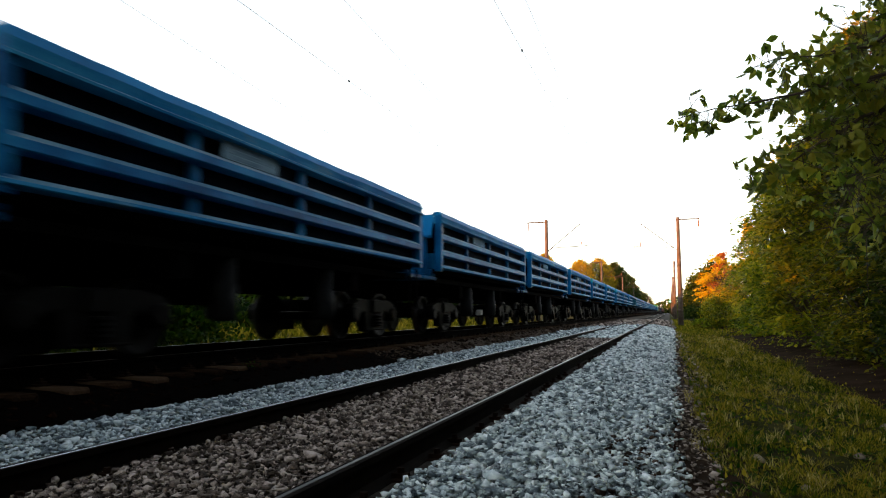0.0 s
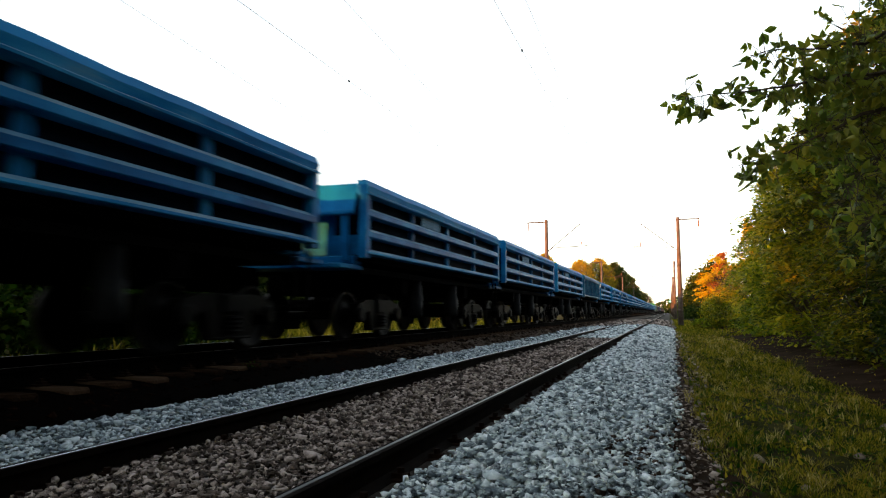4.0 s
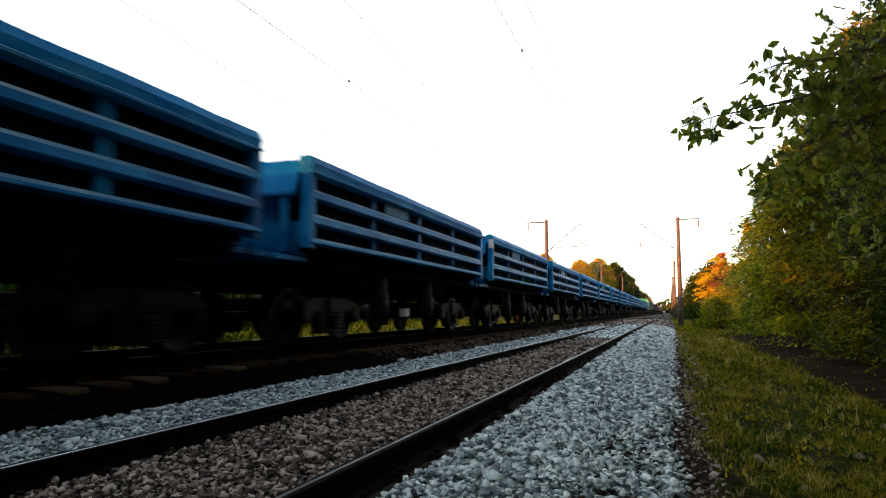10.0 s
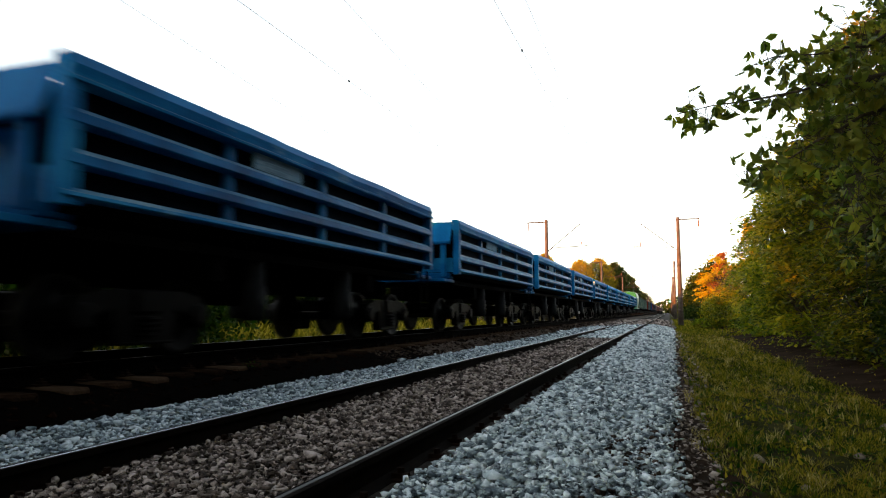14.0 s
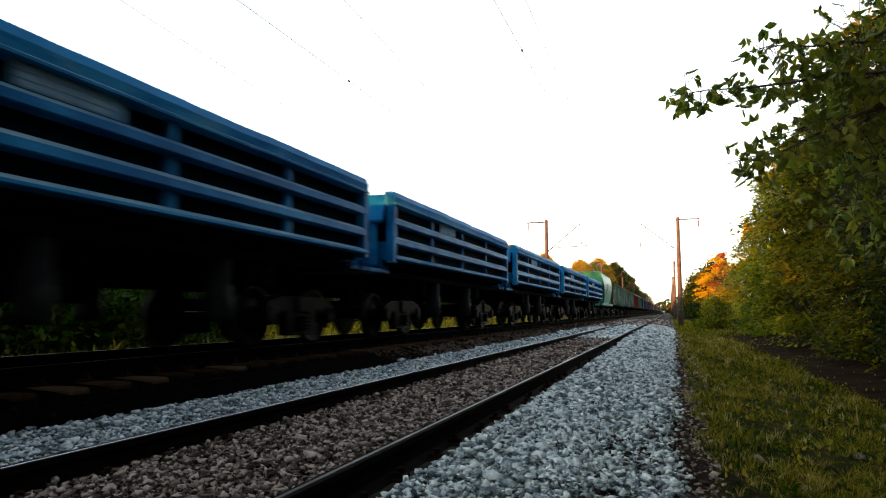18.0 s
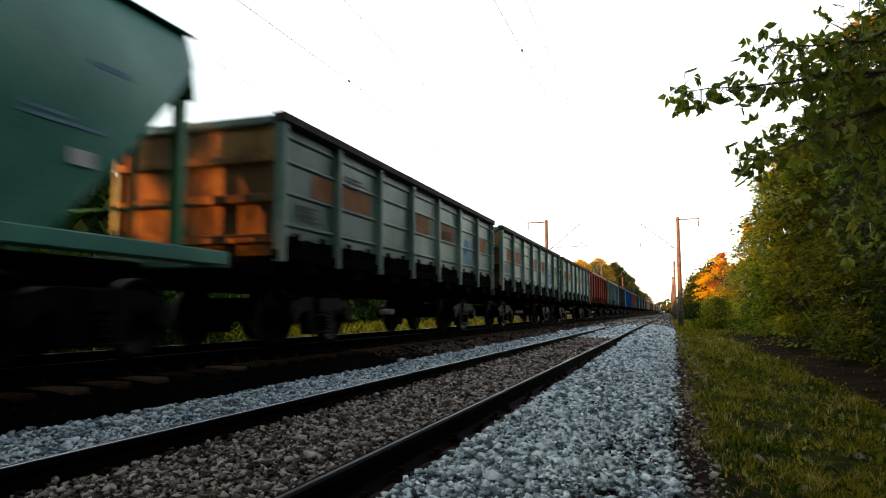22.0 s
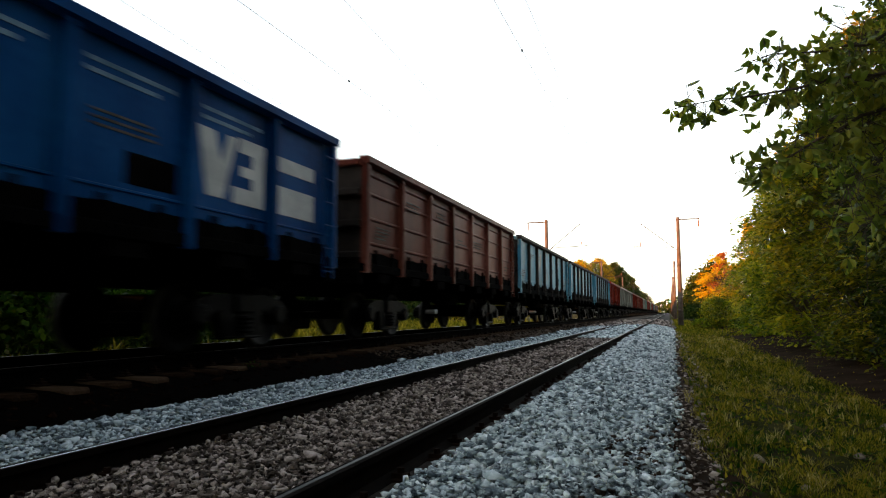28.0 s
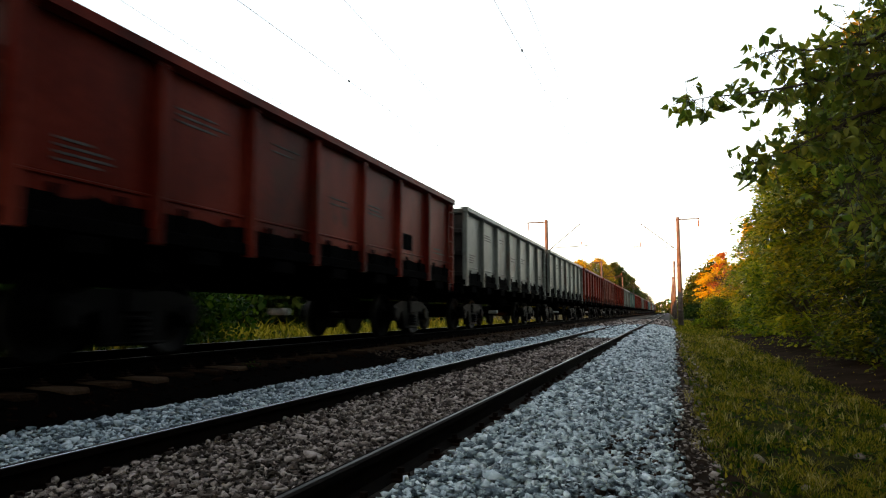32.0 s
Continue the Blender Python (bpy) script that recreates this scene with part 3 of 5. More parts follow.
def dump_wagon(ribbed=False, seed=0):
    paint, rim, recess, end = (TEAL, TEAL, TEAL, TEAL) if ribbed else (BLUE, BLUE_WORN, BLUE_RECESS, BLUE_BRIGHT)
    low = TEAL if ribbed else BLUE
    w = new("dump_wagon")
    label = "old teal side-tipping dump wagon with vertical ribs" if ribbed else "weathered blue side-tipping dump wagon with ribbed sides"
    tagged(w, label, "wagon", "wagons of the freight train")
    n = DUMP_LONG
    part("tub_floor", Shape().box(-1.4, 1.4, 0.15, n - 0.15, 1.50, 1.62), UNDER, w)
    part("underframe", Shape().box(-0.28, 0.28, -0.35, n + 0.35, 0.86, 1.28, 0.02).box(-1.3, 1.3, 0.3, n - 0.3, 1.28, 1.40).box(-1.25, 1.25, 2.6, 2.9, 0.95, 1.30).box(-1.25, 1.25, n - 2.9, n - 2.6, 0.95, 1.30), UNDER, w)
    for side in (-1, 1):
        o = side
        def sb(a, b, y0, y1, z0, z1, c=0.0):
            return Shape().box(min(o * a, o * b), max(o * a, o * b), y0, y1, z0, z1, c)
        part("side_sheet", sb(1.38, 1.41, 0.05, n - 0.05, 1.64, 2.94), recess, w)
        lighten_tops(part("top_rim", dented_rim(o, n, seed * 7.3 + o), rim, w, "scuffed blue top rim, dented by loading"), ribbed)
        lighten_tops(part("bottom_rail", Shape().prism([(o * 1.40, 1.62), (o * 1.595, 1.62), (o * 1.61, 1.635), (o * 1.60, 1.67), (o * 1.54, 1.72), (o * 1.40, 1.735)], "y", 0.0, n), rim, w), ribbed)
        if ribbed:
            for k in range(12):
                y = 0.35 + k * (n - 0.7) / 11
                part("rib", Shape().prism([(o * 1.41, y - 0.07), (o * 1.60, y - 0.03), (o * 1.60, y + 0.03), (o * 1.41, y + 0.07)], "z", 1.70, 2.75), paint, w)
        else:
            for z in (2.42, 2.02):
                lighten_tops(part("side_rail", Shape().prism([(o * 1.41, z - 0.085), (o * 1.58, z - 0.08), (o * 1.595, z - 0.065), (o * 1.585, z + 0.03), (o * 1.52, z + 0.085), (o * 1.41, z + 0.12)], "y", 0.0, n), paint, w), False)
            for k in range(5):
                y = 0.03 + k * (n - 0.20) / 4
                part("side_post", sb(1.41, 1.50, y, y + 0.14, 1.70, 2.75, 0.01), paint, w)
    for y, turn in ((0.0, 1), (n, -1)):
        def yb(a, b):
            return (min(y + turn * a, y + turn * b), max(y + turn * a, y + turn * b))
        lean = [(y - turn * 0.14, 2.42), (y + turn * 0.08, 2.985), (y + turn * 0.11, 2.985), (y - turn * 0.11, 2.40)]
        part("end_sheet", Shape().prism(lean, "x", -1.36, 1.36), end, w, "bright blue leaning end sheet")
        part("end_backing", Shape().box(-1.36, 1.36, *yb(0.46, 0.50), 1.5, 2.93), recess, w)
        part("end_wall", Shape().prism([(-1.36, 1.6), (1.36, 1.6), (1.36, 2.02), (0.75, 2.02), (0.75, 2.42), (0.25, 2.42), (0.25, 2.02), (-0.25, 2.02), (-0.25, 2.42), (-0.75, 2.42), (-0.75, 2.02), (-1.36, 2.02)], "y", *yb(0.30, 0.34)), low, w, "blue lower end wall with openings")
        part("end_rib", Shape().box(-1.36, 1.36, *yb(-0.17, -0.08), 2.36, 2.44, 0.015), low, w)
        for sx in (-1, 1):
            part("end_cheek", Shape().prism([(y + turn * -0.04, 1.55), (y + turn * 0.15, 1.55), (y + turn * 0.15, 2.94), (y + turn * 0.0, 2.94)], "x", *sorted((sx * 1.42, sx * 1.585))), paint, w)
            part("end_brace", Shape().box(sx * 1.15 - 0.07, sx * 1.15 + 0.07, *yb(-0.10, -0.02), 1.5, 2.40, 0.01), low, w)
        part("end_sill", Shape().box(-1.3, 1.3, *yb(0.02, 0.36), 1.44, 1.60, 0.015), low, w)
        part("end_platform", Shape().box(-1.35, 1.35, *yb(-0.62, 0.3), 1.34, 1.42, 0.01), low, w)
        part("coupler", COUPLER_MESH, None, w, at=pose(0, y, 0, 0, 0, 0 if turn > 0 else 180))
    for side in (-1, 1):
        for y in (3.75, n - 3.75):
            part("tipping_cylinder", Shape().lathe((side * 1.12, y, 0.42), [(0, 0), (0, 0.15), (0.05, 0.19), (0.5, 0.19), (0.5, 0.16), (0.95, 0.16), (0.95, 0)], 14, "z"), CYLINDER, w, "grey tipping cylinder", smooth=True)
    part("air_tank", Shape().lathe((-0.6, n / 2 - 0.9, 0.85), [(0, 0), (0.02, 0.2), (1.8, 0.2), (1.82, 0)], 14, "y"), UNDER, w, smooth=True)
    bogie(w, 1.6)
    bogie(w, n - 1.6)
    if seed == 3:
        part("brake_box", Shape().box(1.05, 1.22, n / 2 - 0.12, n / 2 + 0.06, 0.44, 0.62, 0.015), WHITE_PAINT, w, "small white-painted brake valve box")
    part("step", Shape().box(1.18, 1.5, n - 0.5, n - 0.05, 0.62, 0.66).box(1.46, 1.5, n - 0.5, n - 0.46, 0.62, 1.5).box(1.46, 1.5, n - 0.09, n - 0.05, 0.62, 1.5), UNDER, w, "black steel foot step")
    if seed == 0:
        part("marker_plate", Shape().box(1.47, 1.60, -0.045, 0.09, 2.58, 2.86, 0.008), WHITE_PAINT, w, "white-painted corner marker")
    if not ribbed:
        stencil(w, 1.53, 3.08, 4.36, 2.51, 2.74, BLUE_PALE)
        bars(w, 1.536, 3.14, 2.715, (0.85, 1.1, 1.0), 0.05, CHALK, "faded pale bar of stencilled lettering", 0.07)
    return w


GON_LONG = 12.72


def decorate(w, style, step):
    """Stencilled bars, worn patches and painted shapes on a gondola's visible side."""
    rng = random.Random(style)
    x = 1.488 if style in "gb" else 1.455
    def bay(k, a, b):
        y = 0.1 + k * step
        return y + 0.1 + a * (step - 0.2), y + 0.1 + b * (step - 0.2)
    if style == "g":
        for k, a, b in ((0, 0.55, 1.0), (1, 0.0, 0.85), (3, 0.15, 0.75), (4, 0.1, 0.8), (6, 0.1, 0.7)):
            y0, y1 = bay(k, a, b)
            part("rust_patch", Shape().box(x - 0.035, x - 0.028, y0, y1, 2.37, 2.76), RUST_PATCH, w, "orange-brown painted-over patch")
        y0, y1 = bay(5, 0.2, 0.85)
        part("pale_disc", Shape().lathe((x - 0.034, (y0 + y1) / 2, 2.2), [(0, 0), (0, 0.4), (0.004, 0.4), (0.004, 0)], 20), CHALK, w, "pale round mark")
    if style == "n":
        for k in (2, 3, 4, 5):
            y0, y1 = bay(k, 0.1, 0.9)
            bars(w, x, y0, 3.12, (y1 - y0, (y1 - y0) * 0.8), 0.05, CHALK, "worn pale blue stripe", 0.12)
        y0, y1 = bay(5, 0.05, 0.95)
        h = y1 - y0
        part("white_shape", Shape().prism([(y0, 2.85), (y0 + 0.22 * h, 2.85), (y0 + 0.32 * h, 2.45), (y0 + 0.42 * h, 2.85), (y0 + 0.55 * h, 2.85), (y0 + 0.36 * h, 2.0), (y0 + 0.12 * h, 2.0)], "x", x - 0.004, x + 0.004), WHITE_PAINT, w, "large white painted shape")
        part("white_shape", Shape().prism([(y0 + 0.58 * h, 2.88), (y1, 2.88), (y1, 1.98), (y0 + 0.5 * h, 1.98), (y0 + 0.5 * h, 2.2), (y0 + 0.8 * h, 2.2), (y0 + 0.8 * h, 2.36), (y0 + 0.62 * h, 2.36), (y0 + 0.62 * h, 2.5), (y0 + 0.8 * h, 2.5), (y0 + 0.8 * h, 2.68), (y0 + 0.58 * h, 2.68)], "x", x - 0.004, x + 0.004), WHITE_PAINT, w, "large white painted shape")
        y0, y1 = bay(6, 0.05, 0.72)
        part("white_shape", Shape().box(x - 0.004, x + 0.004, y0, y1, 2.62, 2.84), WHITE_PAINT, w, "large white painted block")
        part("white_shape", Shape().box(x - 0.004, x + 0.004, y0, y1, 1.98, 2.40), WHITE_PAINT, w, "large white painted block")
    for k in (1, 4):
        y0, y1 = bay(k, 0.15, 0.8)
        bars(w, x, y0, 2.95 if k == 1 else 2.6, [(y1 - y0) * rng.uniform(0.5, 1) for _ in range(3)], 0.028, FADED, "faded pale bar of stencilled lettering", 0.075)
    y0, y1 = bay(0, 0.25, 0.75)
    bars(w, x, y0, 2.2, [(y1 - y0) * rng.uniform(0.5, 1) for _ in range(4)], 0.026, FADED, "faded pale bar of stencilled lettering", 0.07)
    if style == "g":
        return
    for k, z, count in ((2, 3.0, 2), (3, 2.5, 2), (6, 2.1, 2)):
        y0, y1 = bay(k, 0.3, 0.8)
        bars(w, x, y0, z, [(y1 - y0) * rng.uniform(0.4, 1) for _ in range(count)], 0.026, FADED, "faded pale bar of stencilled lettering", 0.1)
    if style not in "rpn":
        return
    y0, y1 = bay(4, 0.45, 0.95) if style == "n" else bay(5, 0.1, 0.5)
    part("dark_patch", Shape().box(x - 0.004, x + 0.002, y0, y1, 1.9, 2.25), UNDER, w, "dark painted-out square")


def gondola(paint, label, ribbed, style):
    w = tagged(new("gondola_wagon"), label, "wagon", "wagons of the freight train")
    n = GON_LONG
    part("floor", Shape().box(-1.4, 1.4, 0.1, n - 0.1, 1.36, 1.42), UNDER, w)
    part("underframe", Shape().box(-0.25, 0.25, -0.35, n + 0.35, 0.86, 1.36, 0.02), UNDER, w)
    for y, low in ((2.15, 1.0), (n / 2, 1.05), (n - 2.15, 1.0)):
        part("cross_bearer", Shape().box(-1.3, 1.3, y - 0.13, y + 0.13, low, 1.355), UNDER, w)
    step = (n - 0.2) / 7
    for o in (-1, 1):
        def sb(a, b, y0, y1, z0, z1, c=0.0):
            return Shape().box(min(o * a, o * b), max(o * a, o * b), y0, y1, z0, z1, c)
        part("top_chord", Shape().prism([(o * 1.38, 3.36), (o * 1.38, 3.50), (o * 1.56, 3.505), (o * 1.60, 3.48), (o * 1.60, 3.37), (o * 1.50, 3.33)], "y", 0, n), CHORD if style in "pg" else paint, w, "grimy dark top chord" if style in "pg" else "")
        part("lower_chord", sb(1.40, 1.52, 0.0, n, 1.30, 1.46, 0.015), UNDER, w)
        for k in range(8):
            y = 0.1 + k * step
            end = k in (0, 7)
            hw = 0.1 if end else 0.075
            # the pale wagons' middle posts take the dark chord colour
            part("side_post", Shape().prism([(o * 1.44, y - hw), (o * 1.555, y - hw * 0.72), (o * 1.565, y - hw * 0.5), (o * 1.565, y + hw * 0.5), (o * 1.555, y + hw * 0.72), (o * 1.44, y + hw)], "z", 1.28, 3.34), CHORD if style == "p" and not end else paint, w)
            if k < 7:
                p = part("side_panel", sb(1.43, 1.45, y, y + step, 1.44, 3.36), paint, w)
                for z in ((1.86, 2.34, 2.82, 3.2) if ribbed and o > 0 else (1.82,)):
                    part("panel_rib", Shape().prism([(o * 1.45, z - 0.05), (o * 1.485, z - 0.02), (o * 1.485, z + 0.01), (o * 1.45, z + 0.03)] if ribbed else [(o * 1.45, z - 0.02), (o * 1.47, z - 0.01), (o * 1.47, z + 0.01), (o * 1.45, z + 0.02)], "y", y + 0.09, y + step - 0.09), paint, p)
                if o > 0:
                    hatch = [(y + hw, 1.30), (y + step - hw, 1.30)]
                    hatch += [(y + step - hw - (step - 2 * hw) * q / 9, 1.66 + 0.05 * noise.noise((k * 3.1 + q * 0.9, style.encode()[0], 0.5))) for q in range(10)]
                    # hatch in UNDER, so shade at the panel's foot is in its colour
                    part("floor_hatch", Shape().prism(hatch, "x", 1.452, 1.475), UNDER, w, "near-black discharge hatch with a ragged top under the panel")
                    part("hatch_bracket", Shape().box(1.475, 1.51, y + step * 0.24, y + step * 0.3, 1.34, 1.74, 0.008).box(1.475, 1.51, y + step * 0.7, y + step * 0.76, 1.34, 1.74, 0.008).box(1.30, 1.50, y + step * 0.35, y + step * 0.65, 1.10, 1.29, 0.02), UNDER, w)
    for y, turn in ((0.0, 1), (n, -1)):
        a, b = sorted((y + turn * 0.06, y + turn * 0.10))
        # all but the ribbed grey wagons take the dark chord colour here
        e = part("end_wall", Shape().box(-1.43, 1.43, a, b, 1.36, 3.40), RUSTY_END if style == "g" else CHORD, w, "rust-streaked olive end wall" if style == "g" else "dark end wall")
        c, d = sorted((y + turn * -0.05, y + turn * 0.06))
        for z in (1.55, 2.15, 2.75, 3.32):
            part("end_rib", Shape().box(-1.43, 1.43, c, d, z, z + 0.13, 0.015), paint if z > 3 else (RUSTY_END if style == "g" else CHORD), e)
        part("coupler", COUPLER_MESH, None, w, at=pose(0, y, 0, 0, 0, 0 if turn > 0 else 180))
        part("buffer_beam", Shape().box(-1.45, 1.45, *sorted((y - turn * 0.08, y + turn * 0.12)), 1.06, 1.36, 0.015), UNDER, w)
    bogie(w, 2.04)
    bogie(w, n - 2.04)
    part("brake_box", Shape().lathe((1.12, 5.3, 0.55), [(-0.3, 0.0), (-0.3, 0.06), (0.0, 0.06), (0.02, 0.0)], 14), WHITE_PAINT, w, "white-painted end of the brake cylinder")
    part("air_tank", Shape().lathe((0.55, n / 2 + 0.6, 0.95), [(0, 0), (0.03, 0.2), (1.5, 0.2), (1.53, 0)], 14, "y"), UNDER, w, smooth=True)
    rungs = Shape().box(1.575, 1.595, n - 0.52, n - 0.50, 1.1, 3.3).box(1.575, 1.595, n - 0.2, n - 0.18, 1.1, 3.3)
    for k in range(6):
        rungs.box(1.578, 1.592, n - 0.50, n - 0.2, 1.2 + 0.38 * k, 1.216 + 0.38 * k)
    part("ladder", rungs, paint, w, "welded end ladder")
    decorate(w, style, step)
    return w


def hopper_wagon():
    w = tagged(new("hopper_wagon"), "green covered hopper wagon with bulging sides and open ends", "wagon", "wagons of the freight train")
    n = 10.6
    bulge = np.polyfit([3.98, 3.62, 3.2, 2.8, 2.35, 1.85, 1.34], [1.26, 1.40, 1.48, 1.51, 1.49, 1.43, 1.34], 4)
    outline = [(float(np.polyval(bulge, z)), float(z)) for z in np.linspace(3.98, 1.34, 29)]

    def inset(z):
        """How far the body's end lies behind the wagon's end at height z."""
        return 0.72 + max(0.0, 3.5 - z) * 0.83
    for o in (-1, 1):
        rows = [[(o * (x - d), inset(z) if e == 0 else n - inset(z), z) for e in (0, 1)] for d in (0, 0.02) for x, z in outline]
        k = len(outline)
        v = [q for r in rows for q in r]
        f = []
        for a in range(k - 1):
            f += [(2 * a, 2 * a + 1, 2 * a + 3, 2 * a + 2), (2 * (k + a), 2 * (k + a) + 2, 2 * (k + a) + 3, 2 * (k + a) + 1)]
            f += [(2 * a, 2 * a + 2, 2 * (k + a) + 2, 2 * (k + a)), (2 * a + 1, 2 * (k + a) + 1, 2 * (k + a) + 3, 2 * a + 3)]
        part("side_wall", Shape().add(v, f), GREEN, w, "dull green curved side wall")
    for y, turn in ((0.0, 1), (n, -1)):
        def at_end(z, back=0.0):
            return y + turn * (inset(z) + back)
        v = [(-1.44, at_end(3.12), 3.12), (1.44, at_end(3.12), 3.12), (1.32, at_end(1.4), 1.4), (-1.32, at_end(1.4), 1.4)]
        v += [(a, b + turn * 0.03, c) for a, b, c in v]
        part("slope_sheet", Shape().add(v, [(0, 1, 2, 3), (7, 6, 5, 4), (0, 4, 5, 1), (1, 5, 6, 2), (2, 6, 7, 3), (3, 7, 4, 0)]), GREEN_END, w, "bright green sloping end sheet")
        for dx in (-0.7, 0.0, 0.7):
            part("stiffener", Shape().rod((dx, at_end(3.1, -0.03), 3.1), (dx, at_end(1.45, -0.03), 1.45), 0.05, n=4), GREEN_END, w)
        y = y + turn * 0.72
        part("end_panel", Shape().prism([(-1.24, 3.96), (-1.40, 3.55), (-1.47, 3.1), (1.47, 3.1), (1.40, 3.55), (1.24, 3.96), (0.7, 4.07), (0, 4.11), (-0.7, 4.07)], "y", *sorted((y, y + turn * 0.03))), GREEN_END, w, "bright green end panel")
        for sx in (-1, 1):
            part("end_post", Shape().box(sx * 1.25 - 0.07, sx * 1.25 + 0.07, *sorted((y - turn * 0.05, y + turn * 0.09)), 1.28, 3.12, 0.01), GREEN_END, w)
            part("end_strut", Shape().rod((sx * 0.55, y, 3.1), (sx * 0.55, y, 1.28), 0.06, n=8), GREEN_END, w)
        part("cross_tank", Shape().lathe((-0.75, y + turn * 0.35, 2.55), [(0, 0), (0.03, 0.2), (1.2, 0.2), (1.23, 0)], 16), TANK, w, "pale air reservoir", smooth=True)
        part("handrail", Shape().rod((-1.2, y - turn * 0.35, 1.9), (1.2, y - turn * 0.35, 1.9), 0.02, n=6).rod((-1.2, y - turn * 0.35, 1.3), (-1.2, y - turn * 0.35, 1.9), 0.02, n=6).rod((1.2, y - turn * 0.35, 1.3), (1.2, y - turn * 0.35, 1.9), 0.02, n=6), GREEN_END, w)
        part("coupler", COUPLER_MESH, None, w, at=pose(0, 0.0 if turn > 0 else n, 0, 0, 0, 0 if turn > 0 else 180))
    roof = [(-1.36, 3.95), (-0.95, 4.05), (-0.5, 4.11), (0, 4.13), (0.5, 4.11), (0.95, 4.05), (1.36, 3.95)]
    part("roof", Shape().prism(roof + [(x * 0.98, z + 0.03) for x, z in roof[::-1]], "y", 0.6, n - 0.6), GREEN, w, "arched green roof")
    for k in range(4):
        part("roof_hatch", Shape().lathe((0, 1.9 + k * 2.4, 4.13), [(0, 0.34), (0.07, 0.34), (0.1, 0.28), (0.11, 0)], 16, "z"), GREEN, w)
    part("sill", Shape().box(-1.48, -1.22, 0.0, n, 1.14, 1.32, 0.015).box(1.22, 1.48, 0.0, n, 1.14, 1.32, 0.015).box(-1.45, 1.45, -0.05, 0.25, 1.12, 1.30).box(-1.45, 1.45, n - 0.25, n + 0.05, 1.12, 1.30), GREEN, w, "green side sill")
    part("underframe", Shape().box(-0.25, 0.25, -0.3, n + 0.3, 0.86, 1.2, 0.02), UNDER, w)
    for y in (n / 2 - 1.3, n / 2 + 1.3):
        part("discharge_chute", Shape().add([(-0.9, y - 0.8, 1.3), (0.9, y - 0.8, 1.3), (0.9, y + 0.8, 1.3), (-0.9, y + 0.8, 1.3), (-0.4, y - 0.3, 0.55), (0.4, y - 0.3, 0.55), (0.4, y + 0.3, 0.55), (-0.4, y + 0.3, 0.55)],
                                            [(0, 1, 5, 4), (1, 2, 6, 5), (2, 3, 7, 6), (3, 0, 4, 7), (4, 5, 6, 7), (3, 2, 1, 0)]), UNDER, w)
    part("cream_label", Shape().box(1.508, 1.516, 4.95, 6.15, 2.45, 3.15), CREAM, w, "cream label panel with faded lettering")
    bars(w, 1.518, 5.05, 3.07, (0.9, 0.8, 1.0, 0.7, 0.85), 0.06, GREEN, "green bar of lettering", 0.125)
    part("white_plate", Shape().box(1.462, 1.472, 8.12, 8.42, 1.96, 2.12, 0.003), WHITE_PAINT, w, "small white data plate")
    bars(w, 1.495, 7.55, 2.42, (0.55, 0.95), 0.035, CHALK, "thin pale bar of lettering", 0.07)
    bars(w, 1.503, 8.3, 3.05, (0.5, 0.3), 0.06, CHALK, "faded pale bar of lettering", 0.12)
    part("teal_patch", Shape().box(1.506, 1.513, 4.2, 4.85, 2.5, 3.1), TEAL, w, "teal repainted patch")
    part("dark_emblem", Shape().lathe((1.500, 3.45, 2.38), [(0, 0), (0, 0.34), (0.006, 0.34), (0.006, 0)], 18), TEAL, w, "dark round emblem")
    bogie(w, 1.75)
    bogie(w, n - 1.75)
    return w


# leading ends at the clip's start, metres along the track
DUMP_Y = [-19.1, -7.5, 4.1, 15.8, 27.35, 39.07, 50.7, 62.2, 74.4, 85.7, 97.2, 108.6, 120.05, 131.8, 143.6, 155.0, 166.7, 178.3, 190.05, 201.6, 213.15, 225.08, 237.6, 249.2, 260.9, 272.6, 284.4, 296.0, 307.8, 319.6, 331.05]
HOPPER_Y = 343.0
GONDOLA_Y0, GONDOLA_STEP = 354.7, 13.91
FLEET = []


def build_train():
    plain, ribbed = [dump_wagon(seed=k) for k in range(4)], dump_wagon(True, 5)
    used = set()

    def dump_of(i):
        k = 3 if i in (3, 16, 20, 24, 30) else (0 if i in (12, 14, 15, 17, 25) else 1 + i % 2)
        if k in used:
            return copy_thing(plain[k], Matrix())
        used.add(k)
        return plain[k]
    for i, y in enumerate(DUMP_Y):
        teal = abs(y - 108.6) < 0.5
        w = ribbed if teal else (dump_of(i))
        FLEET.append((w, y))
    FLEET.append((hopper_wagon(), HOPPER_Y))
    kinds = {"g": (PAINT_GREY, "grey-green gondola wagon with ribbed panels and rust patches", True), "r": (PAINT_RED, "oxide-red open gondola wagon with smooth panels", False),
             "t": (PAINT_SLATE, "dark slate-teal open gondola wagon", False), "p": (PAINT_PALE, "pale blue open gondola wagon with scuffed panels", False),
             "n": (PAINT_NAVY, "deep blue open gondola wagon with white lettering", False), "b": (PAINT_BROWN, "brown ribbed open gondola wagon", True), "s": (PAINT_STONE, "stone-grey open gondola wagon", False)}
    made = {}
    for i, c in enumerate("gggrtpnbppprssrbrsgrrsbrtgrssrgb"):
        w = copy_thing(made[c], Matrix()) if c in made else made.setdefault(c, gondola(*kinds[c], c))
        FLEET.append((w, GONDOLA_Y0 + i * GONDOLA_STEP))


build_train()


